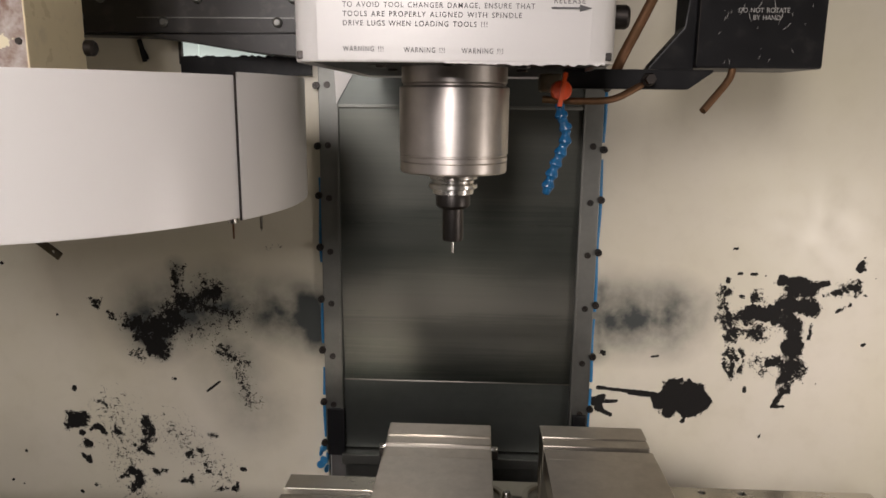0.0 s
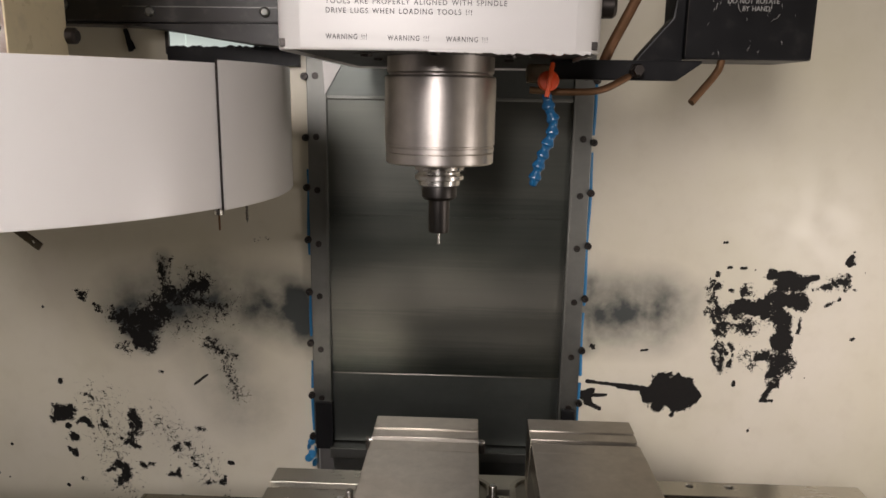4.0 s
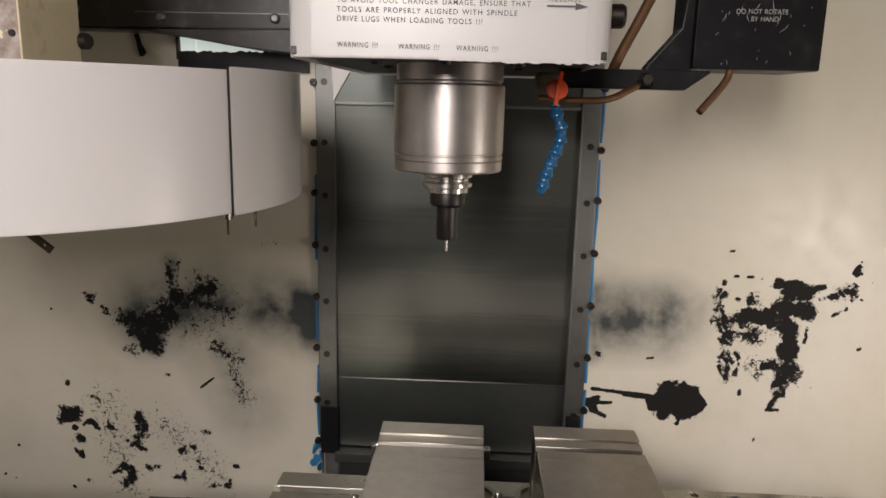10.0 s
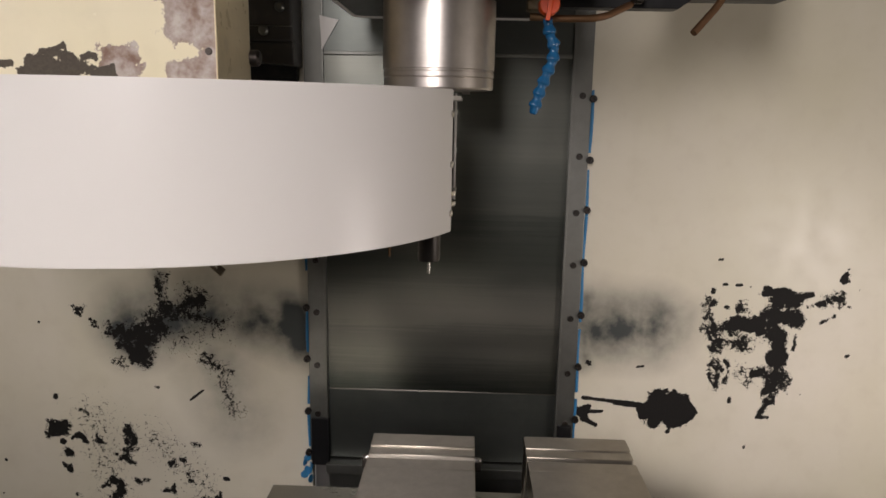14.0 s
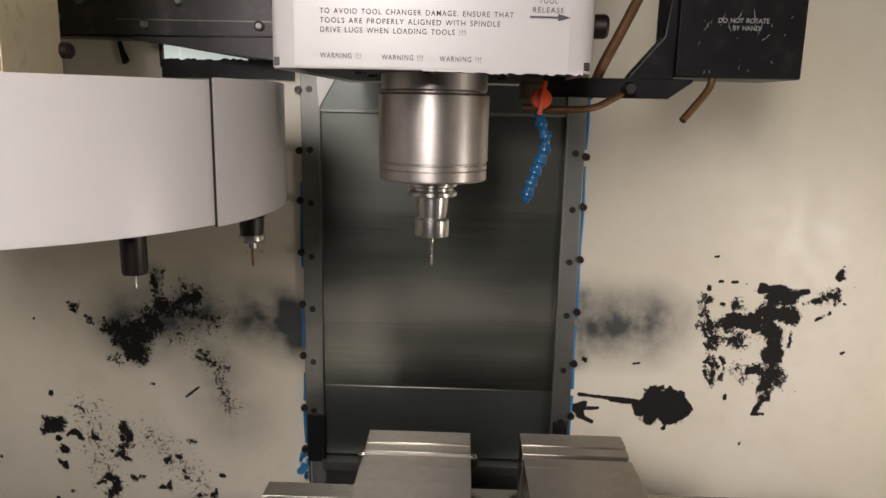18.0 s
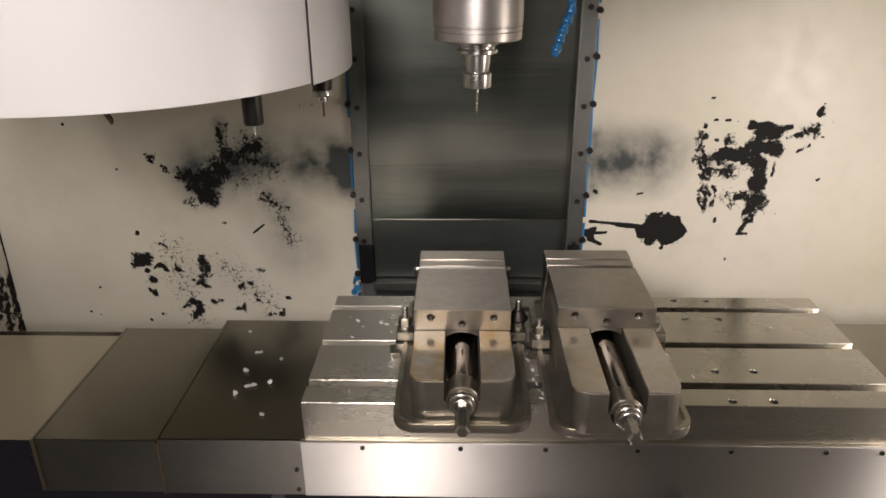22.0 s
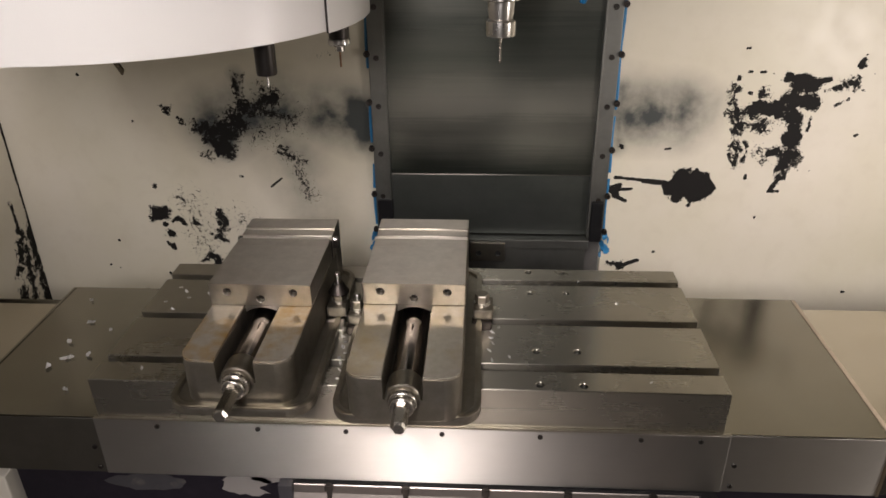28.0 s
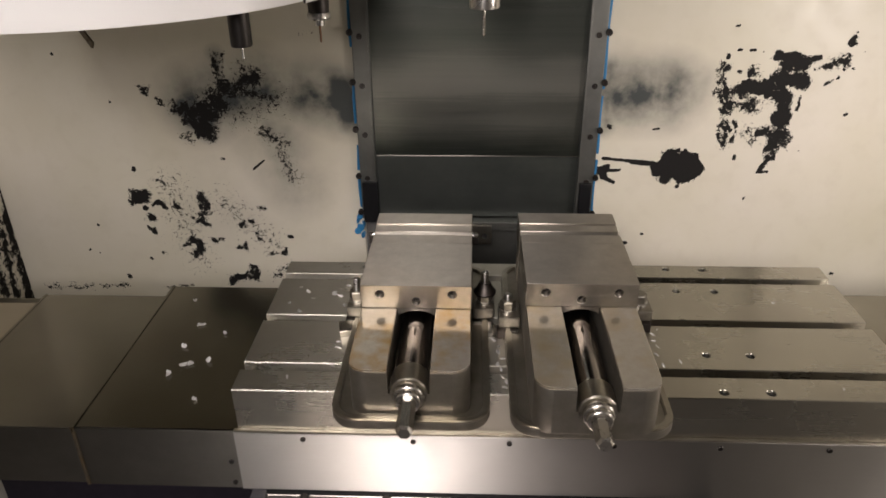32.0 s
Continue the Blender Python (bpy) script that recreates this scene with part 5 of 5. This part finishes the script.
# ---- vises ----
def vise(name, label, at, face, nose, front, worn):
    """A machine vise: origin on the table under the fixed jaw's face; face, nose and front are how far the movable jaw, the bed and the flange reach forwards."""
    v = thing(name, label, "machine vise", at, "vises on the table")
    half, slot = 0.0765, 0.0262
    b = bmesh.new()
    add_prism(b, round_rect(-0.101, 0.101, front, 0.080, 0.035, 8), 0.0, 0.0125, 0.002)
    part("base_flange", b, M_CAST, v)
    b = bmesh.new()
    outer, inner = round_rect(-0.101, 0.101, front, 0.080, 0.035, 8), round_rect(-0.092, 0.092, front + 0.009, 0.071, 0.027, 8)
    rows = [[b.verts.new((x, y, z)) for x, y in ring] for ring, z in ((outer, 0.011), (outer, 0.0165), (inner, 0.0165), (inner, 0.011))]
    for p, q in zip(rows, rows[1:] + rows[:1]):
        for k in range(len(p)):
            b.faces.new((p[k], p[(k + 1) % len(p)], q[(k + 1) % len(q)], q[k]))
    bmesh.ops.recalc_face_normals(b, faces=b.faces[:])
    for f in b.faces:
        f.smooth = max(e.calc_length() for e in f.edges) < 0.012
    bmesh.ops.bevel(b, geom=[e for e in b.edges if e.calc_face_angle(0) > 1.2], offset=0.0015, segments=2, affect="EDGES")
    part("rim", b, M_RIM, v, "bright rim of the flange")
    b = bmesh.new()
    add_prism(b, round_rect(-0.0755, 0.0755, nose, 0.060, 0.022, 6), 0.011, 0.0785, 0.0015)
    body = part("body", b, M_CAST, v)
    cutter = bmesh.new()
    add_box(cutter, -slot, slot, nose + 0.034, -0.008, 0.027, 0.10)
    cut(body, cutter)
    cutter = bmesh.new()
    add_box(cutter, -slot, slot, nose - 0.02, nose + 0.05, 0.046, 0.10)
    cut(body, cutter)
    for s in (-1, 1):
        b = bmesh.new()
        x0, x1 = slot + 0.0005, 0.0752
        r = 0.021
        corner = [(x1 - r + r * math.cos(radians(a)), nose + 0.0008 + r + r * math.sin(radians(a))) for a in range(-90, 1, 15)]
        ring = [(x0, -0.01), (x0, nose + 0.0008)] + corner + [(x1, -0.01)]
        add_prism(b, [(s * x, y) for x, y in ring], 0.0782, 0.0818, 0.0008)
        rail = part("bed_rail", b, M_BED if worn else M_RAIL, v, "bed rail stained with rust and coolant" if worn else "oily bed rail")
    # movable jaw with a keel arched over the screw
    b = box(-half, half, -face, -0.036, 0.0822, 0.118, 0.0011)
    jaw = part("movable_jaw", b, M_VISE, v)
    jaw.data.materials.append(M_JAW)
    # forward faces take the darker steel: their shade is in the colour
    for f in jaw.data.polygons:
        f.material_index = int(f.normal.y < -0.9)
    drilled = ((-0.0495, 0.1045), (0.0495, 0.1045), (0.0, 0.0935))
    cutter = bmesh.new()
    for x, z in drilled:
        add_lathe(cutter, [(0, -0.02), (0.0058, -0.02), (0.0058, 0.0045), (0.0078, 0.0075), (0, 0.0075)], 16, pose(x, -face + 0.006, z, 90, 0, 0))
    cut(jaw, cutter)
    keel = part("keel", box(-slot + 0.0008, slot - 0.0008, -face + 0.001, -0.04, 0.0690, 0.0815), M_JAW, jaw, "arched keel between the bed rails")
    cutter = bmesh.new()
    add_lathe(cutter, [(0, -0.2), (0.0447, -0.2), (0.0447, 0.2), (0, 0.2)], 64, pose(0, -face + 0.05, 0.0333, 90, 0, 0))
    cut(keel, cutter)
    for x, z in drilled:
        part("socket_screw", lathe([(0, 0.001), (0.0025, 0.001), (0.003, 0.003), (0.0057, 0.003), (0.0057, 0), (0, 0)], 12), M_OXIDE, jaw, "", pose(x, -face + 0.012, z, 90, 0, 0))
    part("jaw_plate", box(-half, half, -0.0355, -0.0065, 0.077, 0.1172, 0.0018), M_VISE, v, "bright hardened jaw plate")
    part("jaw_plate", box(-half, half, 0.0065, 0.0290, 0.074, 0.1165, 0.0015), M_VISE, v)
    part("jaw_gap", box(-half + 0.001, half - 0.001, -0.0065, 0.0065, 0.074, 0.1085, 0.0005), M_OXIDE, v, "dark gap between the jaws")
    part("fixed_jaw", box(-half, half, 0.0295, 0.068, 0.012, 0.1190, 0.0015), M_VISE, v)
    if worn:
        for s in (-1, 1):
            part("stop_pin", lathe([(0, 0.009), (0.0035, 0.009), (0.0045, 0.007), (0.0045, 0.0), (0, 0)], 14), M_BRIGHT, v, "", pose(s * half, 0.012, 0.108, 0, 90 * s, 0))
            part("stop_ear", box(-0.0055, 0.0055, -0.004, 0.004, -0.012, 0.004, 0.001), M_OXIDE, v, "", pose(s * (half + 0.004), 0.012, 0.105))
    # lead screw, nut and hex end
    part("lead_screw", lathe([(0, 0), (0.0205, 0), (0.0205, -nose - face + 0.035), (0, -nose - face + 0.035)], 36), M_SCREW, v, "oiled black lead screw", pose(0, -face + 0.055, 0.048, 90, 0, 0))
    b = lathe([(0, -0.018), (0.0225, -0.018), (0.0240, -0.016), (0.0240, 0.016), (0.0225, 0.018), (0, 0.018)], 16, pose(0, nose + 0.018, 0.046, 90, 0, 0) @ pose(0, 0, 0, 0, 0, 11.25))
    part("bearing_block", b, M_RIM, v, "faceted bearing block")
    bead = lambda r, l: [(0, 0)] + [(r - 0.004 + 0.004 * math.sin(radians(a)), l / 2 - l / 2 * math.cos(radians(a))) for a in range(0, 181, 20)] + [(0, l)]
    part("thrust_collar", lathe(bead(0.0200, 0.012), 28), M_RING, v, "", pose(0, nose + 0.001, 0.046, 90, 0, 0))
    part("thrust_ring", lathe(bead(0.0165, 0.009), 28), M_RING, v, "", pose(0, nose - 0.010, 0.046, 90, 0, 0))
    reach = 0.051 if worn else 0.037
    part("hex_end", lathe([(0, 0), (0.0105, 0), (0.0105, reach - 0.004), (0.0080, reach), (0, reach)], 6), M_RING, v, "bright hexagon drive end", pose(0, nose - 0.020, 0.046, 90, 0, 0))
    return v


vise_a = vise("machine_vise", "ground steel machine vise with rust-stained bed rails, closed", pose(-0.010, -0.367, 0.0002), 0.163, -0.302, -0.316, True)
vise_b = vise("machine_vise", "ground steel machine vise with oily bed rails, closed", pose(0.217, -0.362, 0.0002), 0.158, -0.334, -0.330, False)


def clamp(at, label, tall, dome=False):
    """A strap clamp with its stud, nut and washer."""
    c = thing("strap_clamp", label, "clamp", at, "clamps beside the vises")
    part("strap", box(-0.018, 0.014, -0.022, 0.022, 0.016, 0.034, 0.003), M_CAST, c)
    part("toe", box(-0.020, 0.012, -0.046, -0.020, 0.004, 0.016, 0.003), M_BRIGHT, c, "bright stepped toe", pose(0, 0, 0.003, 12, 0, 0))
    part("washer", lathe([(0, 0.034), (0.013, 0.034), (0.013, 0.038), (0, 0.038)], 20), M_BRIGHT, c)
    part("nut", lathe([(0, 0.038), (0.0115, 0.038), (0.0118, 0.040), (0.0118, 0.050), (0.0105, 0.052), (0, 0.052)], 6), M_CAST, c, "steel hex nut")
    if dome:
        part("cone_washer", lathe([(0, 0.050), (0.0165, 0.050), (0.0170, 0.053), (0.0120, 0.060), (0.0085, 0.068), (0, 0.068)], 22), M_OXIDE, c, "black cone washer")
    part("stud", lathe([(0, -0.01), (0.0055, -0.01), (0.0055, tall), (0.0045, tall + 0.002), (0, tall + 0.002)], 14), M_BRIGHT, c, "threaded stud")
    part("heel", box(-0.016, 0.016, 0.012, 0.028, 0.0, 0.016, 0.002), M_OXIDE, c)
    return c


clamps = [clamp(pose(0.086, -0.432, 0.0002), "strap clamp with a black cone washer between the vises", 0.084, True),
          clamp(pose(0.120, -0.455, 0.0002, 0, 0, 180), "dark strap clamp with a hex nut between the vises", 0.060),
          clamp(pose(-0.108, -0.432, 0.0002, 0, 0, 180), "strap clamp with a stud beside the vise", 0.070),
          clamp(pose(0.318, -0.432, 0.0002, 0, 0, 180), "dark strap clamp behind the vise", 0.046)]
toe = thing("toe_block", "small bright steel toe clamp lying on the table", "clamp", pose(-0.118, -0.47, 0.0002))
part("block", box(-0.014, 0.014, -0.012, 0.012, 0, 0.014, 0.002), M_RING, toe, "", pose(0, 0, 0, 8, 0, 12))

# swarf lying on the table and covers
rng6 = random.Random(77)
swarf = []


def curl(at, size, label="bright curl of aluminium swarf"):
    size *= 0.95 if size > 0.010 else 1.0
    s = thing("swarf_curl", label, "swarf", at, "swarf curls")
    b = bmesh.new()
    n = 9
    pts = [(size * (k / n - 0.5), 0.10 * size * math.sin(k * 0.45 + 0.6 * rng6.random()), 0.0012 + 0.0025 * rng6.random()) for k in range(n)]
    low = [b.verts.new((x, y - 0.0035 * math.sin(3.14 * (x / size + 0.5)) - 0.0008, z)) for x, y, z in pts]
    high = [b.verts.new((x, y + 0.0035 * math.sin(3.14 * (x / size + 0.5)) + 0.0008, z + 0.0035 * rng6.random())) for x, y, z in pts]
    for k in range(n - 1):
        b.faces.new((low[k], low[k + 1], high[k + 1], high[k]))
    got = bmesh.ops.solidify(b, geom=b.faces[:], thickness=0.0004)
    part("ribbon", b, M_CHIP, s)
    swarf.append(s)


for x, y, size in ((-0.393, -0.355, 0.018), (-0.400, -0.420, 0.014), (-0.378, -0.467, 0.026), (-0.400, -0.492, 0.018), (-0.348, -0.457, 0.016), (-0.338, -0.550, 0.008), (-0.43, -0.28, 0.007), (-0.345, -0.38, 0.006)):
    curl(pose(x, y, -0.0700, 0, 0, rng6.uniform(-60, 60)), size)
for k in range(12):
    curl(pose(rng6.uniform(-0.235, -0.125), rng6.uniform(-0.42, -0.33), 0.0005, 0, 0, rng6.uniform(0, 180)), rng6.uniform(0.003, 0.006), "small bright fleck of swarf")
for x, y in ((-0.185, -0.585), (0.36, -0.535), (0.56, -0.59), (0.545, -0.375), (0.345, -0.455), (0.49, -0.30)):
    curl(pose(x, y, 0.0005, 0, 0, rng6.uniform(0, 180)), rng6.uniform(0.003, 0.006), "small bright fleck of swarf")
for x, y in ((0.105, -0.52), (0.108, -0.56), (0.10, -0.49), (0.112, -0.60)):
    curl(pose(x, y, 0.0005, 0, 0, rng6.uniform(0, 180)), rng6.uniform(0.004, 0.007), "bright fleck of swarf between the vises")

for x, y in ((0.106, -0.505), (0.112, -0.535), (0.104, -0.548), (0.110, -0.578), (0.115, -0.588), (0.335, -0.47), (0.333, -0.485), (0.336, -0.50), (0.330, -0.52), (0.334, -0.545), (0.132, -0.452), (0.136, -0.460), (-0.128, -0.50), (-0.126, -0.515)):
    curl(pose(x, y, 0.0005, 0, 0, rng6.uniform(0, 180)), rng6.uniform(0.003, 0.006), "bright fleck of swarf beside the vise")
bent = thing("packing_strip", "bent bright steel packing strip beside the clamps", "strip", pose(0.116, -0.478, 0.0002, 0, 0, -24))
b = bmesh.new()
along_x(b, [(-0.006, 0.0), (-0.002, 0.013), (0.004, 0.016), (0.004, 0.0145), (-0.001, 0.0115), (-0.005, 0.0)], -0.019, 0.019)
part("fold", b, M_RING, bent)

# ---- what moves ----
TABLE_ROWS = [(0, 0, 0), (22.5, 0, 0), (22.8, 0, 0), (23, -0.0114, 0.0000), (23.5, -0.0522, 0.0000), (24, -0.0902, 0.0000), (24.5, -0.1292, 0.0000), (26.5, -0.2833, 0.0000), (27, -0.3213, 0.0000), (27.5, -0.3272, -0.0215), (28, -0.3274, -0.0605), (28.5, -0.2996, -0.0750), (29, -0.2636, -0.0764), (29.5, -0.2234, -0.0776), (30, -0.1852, -0.0781), (30.5, -0.1480, -0.0803), (31, -0.1098, -0.0803), (31.5, -0.0739, -0.0815), (32, -0.0688, -0.1102)]
LIFT = [(0, 0), (11.8, 0), (11.9, 0.001), (12.0, 0.007), (12.5, 0.043), (13.0, 0.077), (13.3, 0.097), (13.45, 0.105), (13.5, 0.106), (14.3, 0.106), (14.4, 0.105), (14.5, 0.100), (15.0, 0.064), (15.5, 0.028), (15.8, 0.007), (15.9, 0.001), (16.0, 0), (32, 0)]
SLIDE = [(0, -0.229), (10.9, -0.229), (11.0, -0.228), (11.1, -0.216), (11.2, -0.175), (11.3, -0.130), (11.4, -0.084), (11.5, -0.039), (11.6, -0.010), (11.7, 0.0), (11.8, 0.0), (16.5, 0.0), (16.6, -0.001), (16.7, -0.014), (16.8, -0.038), (16.9, -0.080), (17.0, -0.127), (17.1, -0.174), (17.2, -0.222), (17.3, -0.229), (17.4, -0.229), (32, -0.229)]
INDEX = [(0, 0), (13.5, 0), (13.6, 0), (13.8, -7), (14.0, -11), (14.1, -17), (14.2, -27), (14.3, -36), (14.4, -36), (32, -36)]
SHUT = [(0, 0), (11.0, 0), (11.1, 6), (11.2, 34), (11.3, 58), (11.4, 70), (11.5, 75), (16.9, 75), (17.0, 62), (17.1, 36), (17.2, 6), (17.3, 0), (32, 0)]


def at_time(rows, t):
    return float(np.interp(t, [r[0] for r in rows], [r[1] for r in rows]))


def motions():
    for ob in [table, deck, vise_a, vise_b, toe, bent] + clamps + swarf:
        rest = ob.matrix_basis.copy()
        walk(ob, [(t, Matrix.Translation((x, y, 0)) @ rest) for t, x, y in TABLE_ROWS])
    pushed = [(0, 0), (25.2, 0), (25.4, -0.002), (25.7, -0.018), (26.5, -0.068), (27.0, -0.097), (27.2, -0.100), (32, -0.100)]
    times = sorted({r[0] for r in TABLE_ROWS} | {r[0] for r in pushed})
    forth = [(t, y) for t, x, y in TABLE_ROWS]
    walk(middle, [(t, Matrix.Translation((at_time(pushed, t), at_time(forth, t), 0))) for t in times])
    for ob in (saddle, fixed, right):
        walk(ob, [(t, Matrix.Translation((0, y, 0))) for t, x, y in TABLE_ROWS])
    for ob in HEAD_THINGS:
        walk(ob, [(t, pose(0, 0, z)) for t, z in LIFT])
    walk(carousel, [(t, pose(CX + x, AY, 0)) for t, x in SLIDE])
    walk(disc, [(t, pose(0, 0, 0, 0, 0, a)) for t, a in INDEX])
    walk(shutter, [(t, pose(0, 0, 0, 0, 0, a)) for t, a in SHUT])
    times = sorted({r[0] for r in SLIDE} | {r[0] for r in INDEX})

    def in_pocket(t, angle):
        a = radians(angle + at_time(INDEX, t))
        return pose(CX + at_time(SLIDE, t) + RP * math.cos(a), AY + RP * math.sin(a), 0.5, 0, 0, math.degrees(a))

    walk(tap_tool, [(t, in_pocket(t, 54)) for t in times])
    walk(collet_tool, [(0, pose(AX, AY, 0.5))] + [(t, in_pocket(t, 0)) for t in times if t >= 12])
    walk(drill_tool, [(t, in_pocket(t, 36)) for t in times if t < 14.35] + [(14.4, in_pocket(14.4, 36)), (32, in_pocket(14.4, 36))])


motions()
